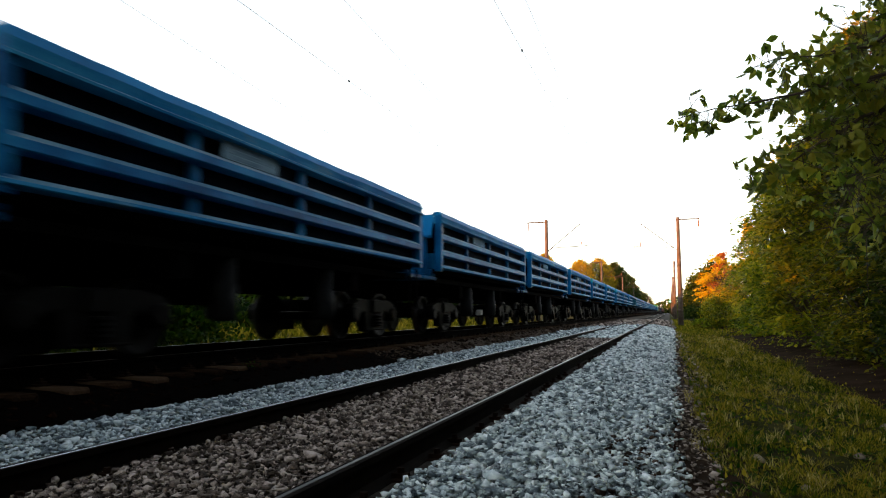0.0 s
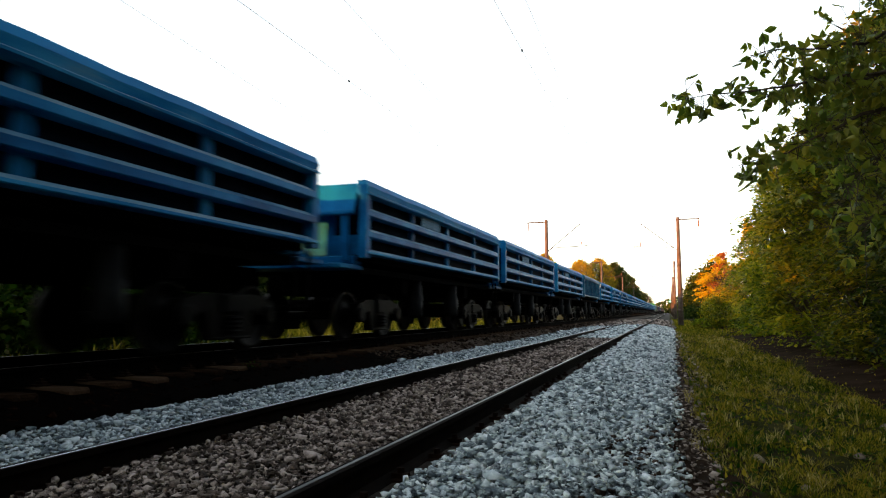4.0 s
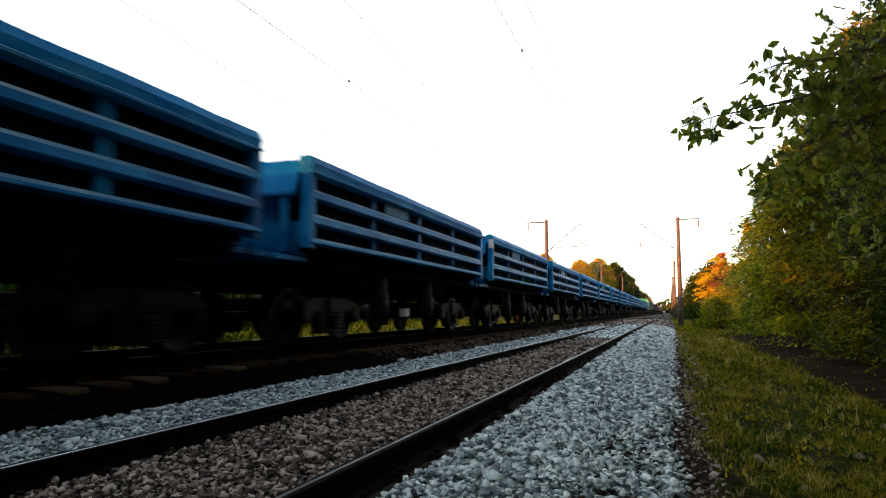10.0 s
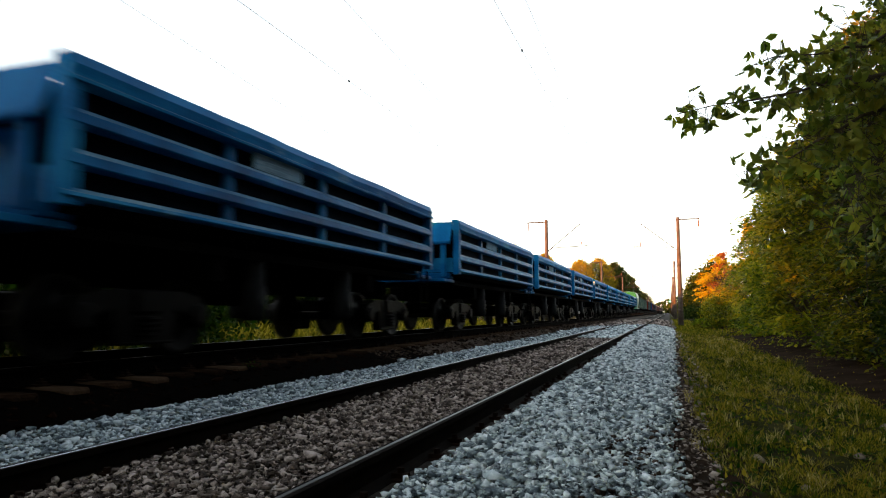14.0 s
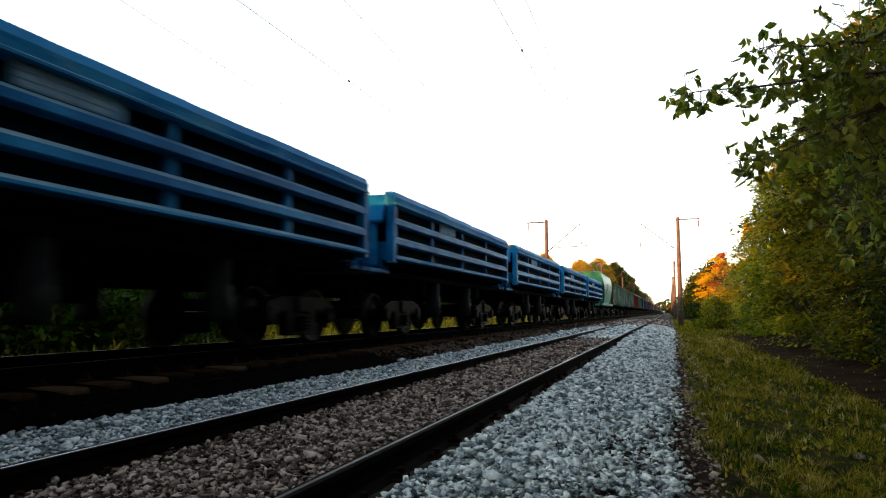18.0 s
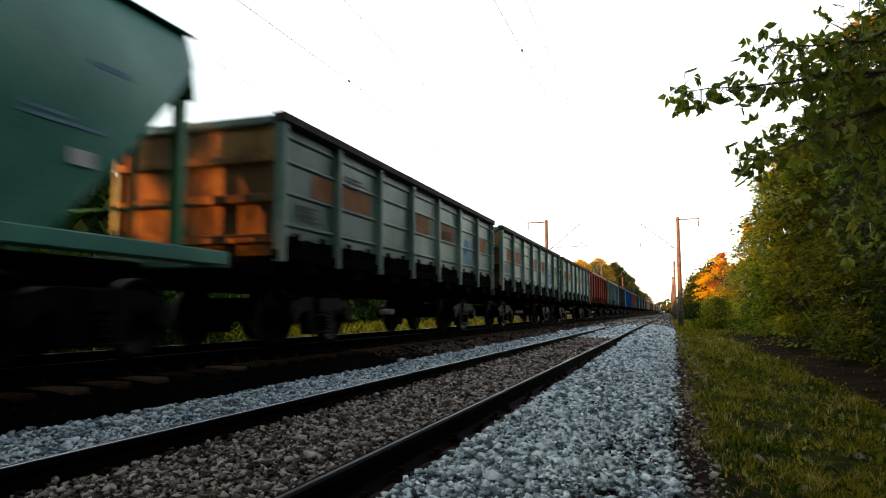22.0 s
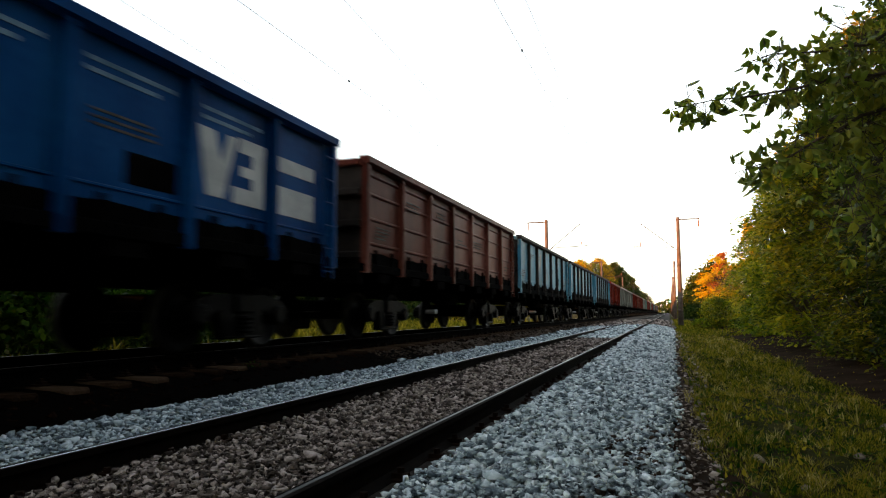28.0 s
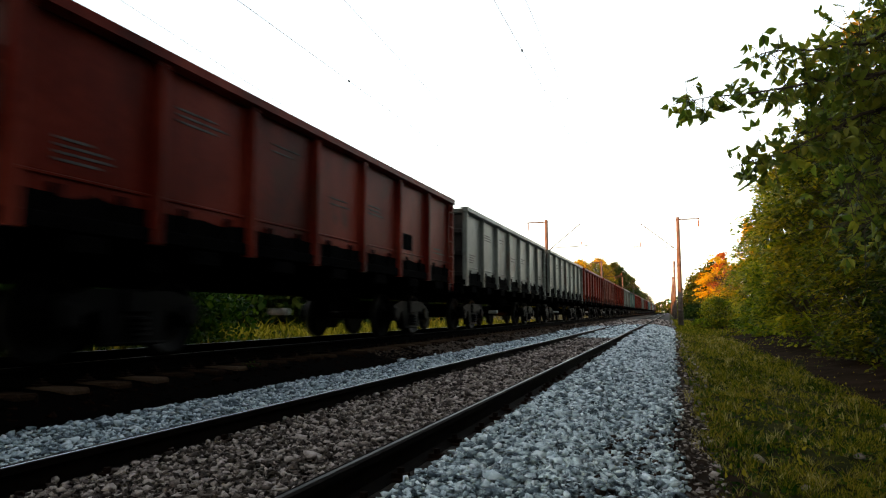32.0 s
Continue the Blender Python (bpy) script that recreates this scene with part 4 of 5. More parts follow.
# ---- vegetation ----
def leaf_arrays(points, size, rng, droop=0.5, fingers=1, width=0.55, simple=False, loose=0.45):
    """Folded pointed leaves at the points; fingers: leaflets on one stalk."""
    n = len(points)
    d = rng.normal(size=(n, 3))
    d[:, 2] -= droop
    d /= np.linalg.norm(d, axis=1)[:, None]
    side = np.cross(d, np.array([0, 0, 1.0]) + rng.normal(size=(n, 3)) * loose)
    side /= np.linalg.norm(side, axis=1)[:, None] + 1e-9
    s = size * rng.uniform(0.6, 1.25, n)[:, None]
    if simple:
        v = np.stack([points - d * s / 2, points + side * s * 0.4, points + d * s / 2, points - side * s * 0.4], 1)
        return v.reshape(-1, 3), np.arange(n * 4).reshape(n, 4)
    out_v, out_f, k = [], [], 0
    for j in range(fingers):
        if fingers > 1:
            a = (j - (fingers - 1) / 2) * 0.8 + rng.normal(0, 0.2, n)[:, None]
            dd = d * np.cos(a) + side * np.sin(a)
            ss = -d * np.sin(a) + side * np.cos(a)
        else:
            dd, ss = d, side
        up = np.cross(dd, ss) * 0.18
        base = points + dd * s * 0.12 * (fingers > 1)
        v = np.stack([base, base + dd * s * 0.35 + ss * s * width / 2 + up * s, base + dd * s * 0.7 + ss * s * width * 0.32 + up * s * 0.7, base + dd * s,
                      base + dd * s * 0.35 - ss * s * width / 2 + up * s, base + dd * s * 0.7 - ss * s * width * 0.32 + up * s * 0.7], 1)
        out_v.append(v.reshape(-1, 3))
        out_f.append((np.array([(0, 1, 2, 3), (0, 3, 5, 4)])[None] + (np.arange(n) * 6)[:, None, None] + k).reshape(-1, 4))
        k += n * 6
    return np.concatenate(out_v), np.concatenate(out_f)


def branch_path(start, end, rng, bend=0.15, steps=5):
    a, b = np.array(start, float), np.array(end, float)
    pts = [a + (b - a) * t for t in np.linspace(0, 1, steps)]
    for p in pts[1:-1]:
        p += rng.normal(0, bend, 3) * np.linalg.norm(b - a) * 0.25
    return pts


def tree(name, label, x, y, z, height, reach, leaves, size, mat, seed, clumps=40, low=0.1, droop=0.5, category="tree", squash=1.0, lean=(0, 0), simple=False, tight=0.22, shell=0.35):
    """Trunk and limbs with a ragged crown of clumped leaves; low: where the crown starts, as a share of the height."""
    rng = np.random.default_rng(seed)
    t = tagged(new(name), label, category)
    t.matrix_basis = pose(x, y, z)
    wood = Shape()
    top = np.array([lean[0] * height, lean[1] * height, height * 0.8])
    stem = branch_path((0, 0, -0.3), top, rng, 0.12, 6)
    for i in range(5):
        wood.rod(stem[i], stem[i + 1], height * 0.02 * (1 - i / 6), height * 0.02 * (1 - (i + 1) / 6), 8)
    centres, weight = [], []
    for c in range(clumps):
        u = rng.uniform(low, 1.0)
        ring = reach * (math.sin(math.pi * min(1, (u - low) / (1 - low) * 0.8 + 0.2)) ** 0.6) * rng.uniform(shell, 1.0)
        a = rng.uniform(0, 6.283)
        p = np.array([math.cos(a) * ring + lean[0] * height * u, math.sin(a) * ring * squash + lean[1] * height * u, height * u])
        centres.append(p)
        weight.append(rng.uniform(0.4, 1.4))
        root = stem[min(4, max(1, int(u * 4.5)))]
        q = branch_path(root, p, rng, 0.25, 3)
        for i in range(2):
            wood.rod(q[i], q[i + 1], height * 0.006 * (1 - i / 3), height * 0.006 * (1 - (i + 1) / 3), 4)
    part("trunk", wood, BARK, t, "grey-brown trunk and limbs")
    weight = np.array(weight) / sum(weight)
    pick = rng.choice(clumps, leaves, p=weight)
    spread = reach * tight
    pts = np.array(centres)[pick] + rng.normal(0, 1, (leaves, 3)) * spread * np.array([1, 1, 0.75])
    pts[:, 2] = np.maximum(pts[:, 2], 0.05)
    v, f = leaf_arrays(pts, size, rng, droop, simple=simple)
    crown = stuff("crown", v, f, mat, "", "", kind="", parent=t)
    return t


def sprays(centre, height, reach, count, per, leaf, rng, low=0.03, length=0.45, top=0.8):
    """Drooping leafy twigs that grow outwards in layers all round a crown: returns leaf quads and the twigs' ends."""
    boughs = max(12, count // 15)
    pick = rng.integers(0, boughs, count)
    u = low + (1 - low) * np.clip(rng.uniform(0, 1, boughs)[pick] ** 0.9 + rng.normal(0, 0.035, count), 0, 1)
    a = rng.uniform(0, 6.283, boughs)[pick] + rng.normal(0, 0.24, count)
    jut = rng.uniform(0.5, 0.86, boughs)[pick]
    belly = np.sin(np.pi * np.clip((u - low) / (1 - low) * top + 0.16, 0, 1)) ** 0.55
    lumps = 1 + 0.22 * np.sin(a * 3 + u * 9 + centre[1]) + 0.14 * np.sin(a * 7 - u * 17 + centre[0])
    ring = reach * belly * lumps * jut * rng.uniform(0.72, 1.06, count)
    start = np.stack([centre[0] + np.cos(a) * ring, centre[1] + np.sin(a) * ring, centre[2] + height * u], 1)
    a2 = a + rng.normal(0, 0.5, count)
    out = np.stack([np.cos(a2), np.sin(a2), rng.normal(0.18, 0.3, count)], 1)
    out /= np.linalg.norm(out, axis=1)[:, None]
    long = reach * length * rng.uniform(0.6, 1.1, count)
    s = rng.uniform(0.08, 1.0, (count, per))
    along = np.repeat(out[:, None], per, 1)
    level = np.cross(along, np.array([0, 0, 1.0]))
    level /= np.linalg.norm(level, axis=2)[..., None] + 1e-9
    sign = rng.choice([-1.0, 1.0], (count, per))
    p = start[:, None] + along * (long[:, None] * s)[..., None]
    p[..., 2] -= 0.42 * long[:, None] * s ** 2
    p += level * (sign * long[:, None] * 0.30 * (1.1 - s) * rng.uniform(0.1, 1, (count, per)))[..., None] + rng.normal(0, 0.035, (count, per, 3)) * reach * 0.5
    d = along * 0.7 + level * sign[..., None] * 0.75 + rng.normal(0, 0.35, (count, per, 3)) + np.array([0, 0, -0.35])
    d /= np.linalg.norm(d, axis=2)[..., None]
    face = np.array([0, 0, 1.0]) + along * 0.35 + rng.normal(0, 0.4, (count, per, 3))
    side = np.cross(d, face)
    side /= np.linalg.norm(side, axis=2)[..., None] + 1e-9
    size = leaf * rng.uniform(0.6, 1.3, (count, per, 1))
    v = np.stack([p, p + d * size * 0.38 + side * size * 0.27, p + d * size, p + d * size * 0.38 - side * size * 0.27], 2).reshape(-1, 3)
    tips = start + out * long[:, None] * 0.8
    tips[:, 2] -= 0.27 * long
    return v, np.arange(len(v)).reshape(-1, 4), start, tips


def spray_tree(name, label, x, y, z, height, reach, count, per, leaf, mat, seed, low=0.03, category="tree", length=0.45, top=0.8):
    """A tree or shrub whose crown is layered drooping sprays of leaves on thin twigs."""
    rng = np.random.default_rng(seed)
    t = tagged(new(name), label, category)
    t.matrix_basis = pose(x, y, z)
    wood = Shape()
    stem = branch_path((0, 0, -0.3), (rng.normal(0, 0.2), rng.normal(0, 0.2), height * 0.85), rng, 0.1, 6)
    for i in range(5):
        wood.rod(stem[i], stem[i + 1], height * 0.016 * (1 - i / 6), height * 0.016 * (1 - (i + 1) / 6), 8)
    v, f, start, tips = sprays((0, 0, 0), height, reach, count, per, leaf, rng, low, length, top)
    v[:, 2] = np.maximum(v[:, 2], 0.04)
    for a, b in list(zip(start, tips))[::2]:
        root = stem[min(4, max(0, int(a[2] / height * 5 - 0.6)))]
        wood.rod(root, a, 0.014, 0.008, 3)
        wood.rod(a, b, 0.007, 0.003, 3)
    part("trunk", wood, BARK, t, "grey-brown trunk and limbs")
    stuff("crown", v, f, mat, "", "", kind="", parent=t)
    return t


def build_shrubs():
    rng = random.Random(8)
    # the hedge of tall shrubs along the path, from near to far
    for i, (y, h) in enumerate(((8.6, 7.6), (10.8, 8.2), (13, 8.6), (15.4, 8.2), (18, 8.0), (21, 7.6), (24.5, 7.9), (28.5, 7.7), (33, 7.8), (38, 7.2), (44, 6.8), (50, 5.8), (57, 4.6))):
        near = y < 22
        # leaf colour is darkened near and brightened far off, for shade and light
        spray_tree("tall_shrub", "tall dense green shrub with yellowing leaves beside the path", 5.4 + max(0.0, y - 30) * 0.07 + rng.uniform(-0.3, 0.3), y, -0.5, h, 2.15 if near else 2.55, 760 if near else 560, 34 if near else 28, 0.135 if near else 0.19, LEAF_SHADED if y < 17 else (LEAF if y < 27 else LEAF_LIGHT), 100 + i, category="shrub")
    for i, (x, y, h) in enumerate(((5.2, 40, 0.7), (5.3, 46, 0.8), (5.2, 52, 0.9), (5.0, 57, 0.9), (4.4, 62, 0.9), (3.6, 66, 0.8), (4.8, 68, 1.1), (3.0, 71, 0.8))):
        spray_tree("low_shrub", "low bright green undergrowth at the foot of the hedge", x, y, -0.6, h, 1.0, 70, 22, 0.16, LEAF_FRESH, 180 + i, category="shrub")
    # unseen shrubs beside and behind the camera, added to shade the verge
    for i, (x, y) in enumerate(((5.0, 5.2), (5.2, 2.2), (5.0, -1.0), (5.3, -4.2), (5.1, -7.5), (5.3, -11), (5.2, -15), (5.4, -19.5))):
        tree("tall_shrub", "tall dense green shrub with yellowing leaves beside the path", x, y, -0.5, 7.5, 2.1, 5000, 0.22, LEAF, 130 + i, clumps=80, tight=0.17, low=0.03, category="shrub", simple=True)
    for i, (x, y, h) in enumerate(((4.2, 62, 2.2), (5.0, 66, 2.8), (4.4, 72, 2.6), (5.6, 76, 3.2), (4.6, 80, 2.4))):
        tree("green_shrub", "low bright green shrub at the end of the hedge", x, y, -0.4, h, 1.5, 3500, 0.16, LEAF, 150 + i, clumps=40, low=0.02, category="shrub", simple=True)
    # trees out of view, added to cut the sky light from the right
    for i, (x, y) in enumerate(((8.5, -4), (9, 2), (8.6, 8), (9.4, 14), (9.6, 20), (8.4, -10), (8.8, -16), (8.3, -22), (8.8, -29))):
        tree("woodland_tree", "tall unseen tree added behind the hedge to block sky light", x, y, -0.2, 14.0 if y < 3 else 10.5, 3.6, 6000, 0.5, LEAF_FAR, 170 + i, clumps=60, low=0.05, simple=True)
    # the golden maple and the trees after it
    spray_tree("golden_maple", "maple in orange autumn leaf catching the last sun", 5.7, 84, -0.3, 7.6, 2.3, 420, 26, 0.24, LEAF_GOLD, 201, low=0.15)
    spray_tree("golden_maple", "maple with reddening leaves behind the orange one", 6.0, 93, -0.3, 8.6, 1.7, 260, 26, 0.26, LEAF_RED, 203, low=0.3)
    spray_tree("golden_maple", "tall maple with orange top behind the shrubs", 6.9, 62, -0.3, 8.9, 1.3, 200, 24, 0.2, LEAF_GOLD, 202, low=0.4)
    for i, (x, y, h, r) in enumerate(((4.9, 128, 7.6, 2.6), (7, 112, 8.2, 3.5), (9, 150, 9, 5), (8, 190, 9, 5), (9, 240, 10, 6))):
        tree("woodland_tree", "dark green lineside tree in the distance", x, y, -0.3, h, r, 9000, 0.4, LEAF_FAR, 300 + i, clumps=70, low=0.03, simple=True)


def build_far_trees():
    # big trees beyond the train
    # gold marks the crowns whose sunlight is put into the leaf colour
    for i, (x, y, h, r, gold) in enumerate(((-17.3, 78, 8.8, 2.6, 1), (-17.2, 99, 9.4, 2.3, 1), (-26.0, 214, 16.9, 5.4, 1), (-21.0, 220, 17.8, 5.6, 1), (-16.8, 230, 17.0, 5.2, 0), (-14.0, 244, 14.3, 4.4, 0), (-15.5, 290, 11.5, 5, 0), (-16, 350, 12, 6, 0), (-17, 430, 13, 8, 0))):
        tree("woodland_tree", "broad tree with sunlit golden crown beyond the train" if gold else "dark green broad tree beyond the train", x, y, -0.4, h, r, 24000, 0.36 if y > 150 else 0.25, LEAF_YELLOW_LIT if gold else LEAF_FAR, 400 + i, clumps=300, low=0.12, simple=True, tight=0.10, shell=0.72)
    # an added, mostly unseen belt of trees that keeps the low sun off the tracks
    rng = random.Random(14)
    for i, y in enumerate(range(-78, 26, 6)):
        # crowns start higher here, so a shaft of sun reaches the wagon ends
        open_below = -14 < y < -4
        tree("woodland_tree", "dark green tree of the added belt beyond the tracks", -26 + rng.uniform(-2, 2), y + rng.uniform(-1, 1), -0.4, 13.0 if open_below else (13.0 if y < 4 else (10.5 if y < 13 else 8.0)), 3.0 if -20 < y < 4 else 4.2, 3600, 0.7, LEAF_FAR, 600 + i, clumps=60, low=0.6 if open_below else 0.03, simple=True, tight=0.1 if open_below else 0.22)
    for i, y in enumerate(range(20, 98, 6)):
        tree("woodland_tree", "dark green tree of the added belt beyond the tracks", -27 + rng.uniform(-1.5, 1.5), y, -0.4, 7.4, 3.4, 3000, 0.6, LEAF_FAR, 630 + i, clumps=50, low=0.12, simple=True)
    # a low hedge added to keep sun off the field and hide the sky
    for i, y in enumerate(range(27, 66, 3)):
        tree("low_shrub", "added hedge shrub that blocks sun and sky beyond the field", -27.5 + rng.uniform(-1, 1), y, -0.4, rng.uniform(3.2, 3.7), 2.0, 2400, 0.4, LEAF_FAR, 660 + i, clumps=30, low=0.03, category="shrub", simple=True)
    tree("woodland_tree", "dark green tree of the added belt beyond the tracks", -26, -21.2, -0.4, 10.2, 2.6, 6000, 0.6, LEAF_FAR, 598, clumps=70, low=0.03, simple=True)
    tree("woodland_tree", "dark green tree of the added belt beyond the tracks", -26, -15.6, -0.4, 9.6, 2.6, 4000, 0.6, LEAF_FAR, 599, clumps=60, low=0.03, simple=True)
    # low shrubs and weeds beyond the far track
    rng = random.Random(4)
    for i in range(15):
        y = -10 + i * 2.0
        # the taller ones, many unseen, are added to stop sun under the train
        tree("low_shrub", "low dark green shrub beyond the far track", -14.0 + rng.uniform(-1.2, 1.0), y, -0.35, rng.uniform(2.9, 3.3) if y < 11 else rng.uniform(2.0, 2.5), 1.7, 4200 if y < 8 else 3000, 0.24 if y < 8 else 0.2, LEAF_WEED, 500 + i, clumps=30, low=0.03, category="shrub", simple=True)


build_shrubs()
build_far_trees()


def near_tree():
    """The box-elder beside the camera, of which boughs hang into view."""
    t = tagged(new("box_elder"), "box-elder tree whose leafy boughs hang over the verge", "tree")
    t.matrix_basis = pose(3.4, 5.9, -0.65)
    rng = np.random.default_rng(61)
    wood = Shape()
    stem = branch_path((0, 0, -0.2), (-0.2, 0.2, 5.5), rng, 0.1, 6)
    for i in range(5):
        wood.rod(stem[i], stem[i + 1], 0.14 * (1 - i / 6), 0.14 * (1 - (i + 1) / 6), 9)
    part("trunk", wood, BARK, t, "grey-brown trunk")
    # crown above and behind the camera, unseen, added to shade the near ground
    pts = []
    for i in range(210):
        a, r = rng.uniform(0, 6.283), 5.2 * rng.uniform(0.05, 1) ** 0.5
        c = np.array([math.cos(a) * r - 0.9, math.sin(a) * r * 0.85 - 4.9, rng.uniform(4.4, 8.0)])
        pts.append(c + rng.normal(0, 0.45, (130, 3)))
    pts = np.concatenate(pts)
    pts = pts[pts[:, 1] < -2.6]
    v, f = leaf_arrays(pts, 0.22, rng, 0.6, simple=True)
    v2, f2, start, tips = sprays((0.75, 2.9, -0.1), 7.6, 1.7, 420, 26, 0.115, rng, 0.3, 0.5)
    twigs = Shape()
    for a, b in zip(start, tips):
        twigs.rod((0.75, 2.9, a[2] - 0.3), a, 0.012, 0.007, 3)
        twigs.rod(a, b, 0.006, 0.003, 3)
    twigs.rod((0.05, 0.1, 0.6), (0.75, 2.9, 2.4), 0.07, 0.05, 7).rod((0.75, 2.9, 2.4), (0.75, 2.9, 6.6), 0.05, 0.015, 7)
    part("limb", twigs, BARK, t, "grey-brown limb with leafy twigs")
    v, f = np.concatenate([v, v2]), np.concatenate([f, f2 + len(v)])
    stuff("crown", v, f, LEAF_NEAR, "", "", kind="", parent=t)
    return t


BOX_ELDER = near_tree()
BOUGHS = []


def bough(start, end, leaves, seed, size=0.12, spread=0.12):
    """A drooping bough with compound leaves, in the tree's space; it turns about the place where it leaves the tree."""
    rng = np.random.default_rng(seed)
    base = BOX_ELDER.matrix_basis.translation
    a = np.array(start, float)
    rel = np.array(end, float) - a
    path = branch_path((0, 0, 0), rel, rng, 0.12, 7)
    wood = Shape()
    pts = []
    wood.rod(Vector((0.0 - (a[0] - base.x) * 0.9, 0, -0.5)), path[0], 0.03, 0.02, 6)
    for i in range(6):
        wood.rod(path[i], path[i + 1], 0.016 * (1 - i / 7), 0.016 * (1 - (i + 1) / 7), 6)
        for k in range(leaves // 5):
            s = rng.uniform()
            p = path[i] * (1 - s) + path[i + 1] * s
            tip = p + rng.normal(0, spread, 3) + np.array([0, 0, -0.04])
            wood.rod(p, tip, 0.003, 0.002, 4)
            pts.append(tip)
    b = part("bough", wood, BARK, BOX_ELDER, "hanging leafy bough", at=pose(*(Vector(start) - base)))
    v, f = leaf_arrays(np.array(pts), size * 1.08, rng, 0.7, 3, 0.54, loose=4.0)
    stuff("leaves", v, f, LEAF_NEAR, "", "", kind="", parent=b)
    BOUGHS.append((b, Vector(start) - base, rng.uniform(0, 6.28)))


bough((1.7, 5.5, 2.5), (0.06, 5.15, 2.34), 84, 71, 0.085, 0.07)
bough((1.6, 5.6, 2.25), (0.42, 5.3, 1.84), 72, 72, 0.085, 0.08)
bough((1.8, 5.6, 2.85), (0.62, 5.4, 2.70), 66, 73, 0.085, 0.08)
bough((1.8, 5.9, 2.6), (0.78, 5.6, 2.42), 84, 74, 0.085, 0.13)
bough((1.9, 5.8, 2.3), (0.85, 5.6, 2.1), 84, 83, 0.085, 0.13)
bough((2.3, 6.1, 3.1), (1.2, 5.7, 2.7), 72, 76, 0.085, 0.16)
bough((2.4, 6.3, 2.7), (1.2, 6.0, 2.3), 120, 77, 0.085, 0.18)
bough((2.4, 6.4, 2.4), (1.35, 6.1, 1.75), 150, 78, 0.085, 0.2)
bough((2.5, 6.6, 3.4), (1.5, 6.3, 3.0), 132, 79, 0.075, 0.22)
bough((2.5, 6.7, 2.9), (1.5, 6.4, 2.4), 240, 80, 0.085, 0.24)
bough((2.5, 6.8, 2.1), (1.6, 6.6, 1.5), 240, 82, 0.085, 0.24)


def grass(name, areas, mat, label, seed):
    """Tufts of leaning blades; areas: (x0, x1, y0, y1, tufts per square metre, height, blade half-width, blades in a tuft)."""
    rng = np.random.default_rng(seed)
    vs, fs, k = [], [], 0
    for x0, x1, y0, y1, density, h, w, blades in areas:
        n = int((x1 - x0) * (y1 - y0) * density)
        x, y = rng.uniform(x0, x1, n), rng.uniform(y0, y1, n)
        keepers = rng.uniform(0, 1, n) < 0.2 + 0.8 * (np.sin(x * 3.1 + np.sin(y * 1.3) * 2) * np.sin(y * 1.9 + x) > -0.12)
        x, y = np.repeat(x[keepers], blades), np.repeat(y[keepers], blades)
        tall = np.repeat(rng.lognormal(0, 0.4, keepers.sum()), blades)
        n = len(x)
        x, y = x + rng.normal(0, h * 0.25, n), y + rng.normal(0, h * 0.25, n)
        a = rng.uniform(0, 6.283, n)
        hh = h * tall * rng.uniform(0.5, 1.2, n)
        lean = rng.normal(0, 0.6, (n, 2)) * hh[:, None]
        z = ground_z(x) - 0.005
        sx, sy = np.cos(a) * w, np.sin(a) * w
        root = np.stack([x, y, z], 1)
        mid = root + np.stack([lean[:, 0] * 0.35, lean[:, 1] * 0.35, hh * 0.6], 1)
        tip = root + np.stack([lean[:, 0], lean[:, 1], hh], 1)
        off = np.stack([sx, sy, np.zeros(n)], 1)
        v = np.stack([root - off, root + off, mid + off * 0.8, mid - off * 0.8, tip], 1)
        vs.append(v.reshape(-1, 3))
        q = (np.arange(n) * 5)[:, None, None] + k
        fs.append((np.array([(0, 1, 2), (0, 2, 3), (3, 2, 4)])[None] + q).reshape(-1, 3))
        k += n * 5
    return stuff(name, np.concatenate(vs), np.concatenate(fs), mat, label, "grass")


grass("verge_grass", [(0.26, 2.8, 2.6, 7, 420, 0.034, 0.0026, 7), (0.28, 3.0, 7, 12, 200, 0.05, 0.0045, 7), (0.3, 3.2, 12, 26, 80, 0.065, 0.009, 6), (0.35, 3.4, 26, 70, 20, 0.075, 0.02, 7), (0.3, 6, 45, 120, 10, 0.11, 0.05, 5)], GRASS, "short dry yellow-green grass on the verge", 21)
grass("grass_tufts", [(0.22, 2.9, 2.6, 8, 22, 0.085, 0.0035, 16), (0.3, 3.1, 8, 16, 12, 0.10, 0.006, 14), (0.3, 3.2, 16, 34, 6, 0.12, 0.011, 12)], GRASS, "taller green grass tufts on the verge", 23)
grass("straw_tufts", [(0.15, 2.7, 2.6, 8, 26, 0.065, 0.0025, 12), (0.2, 3.0, 8, 18, 14, 0.085, 0.005, 10), (0.25, 3.2, 18, 40, 6, 0.11, 0.010, 8)], STRAW, "dry straw-yellow grass tufts on the verge", 24)
grass("far_side_grass", [(-13, -9.2, 4, 60, 8, 0.2, 0.025, 5), (-30, -13, 20, 70, 3, 0.3, 0.05, 5)], MEADOW, "tall grass beyond the far track, its sunlight painted into the colour", 22)


def ground_leaves(name, x0, x1, y0, y1, n, size, mat, label, category, seed, lift=0.03):
    """Small leaves that lie or stand low over the ground."""
    rng = np.random.default_rng(seed)
    x, y = rng.uniform(x0, x1, n), y0 + (y1 - y0) * rng.uniform(0, 1, n) ** 1.6
    keep = np.sin(x * 4.3 + 2 * np.sin(y * 1.1)) * np.sin(y * 2.3 + x * 1.7) > -0.25
    x, y = x[keep], y[keep]
    pts = np.stack([x, y, ground_z(x) + rng.uniform(0.005, lift, len(x))], 1)
    v, f = leaf_arrays(pts, size, rng, -0.4)
    stuff(name, v, f, mat, label, category)


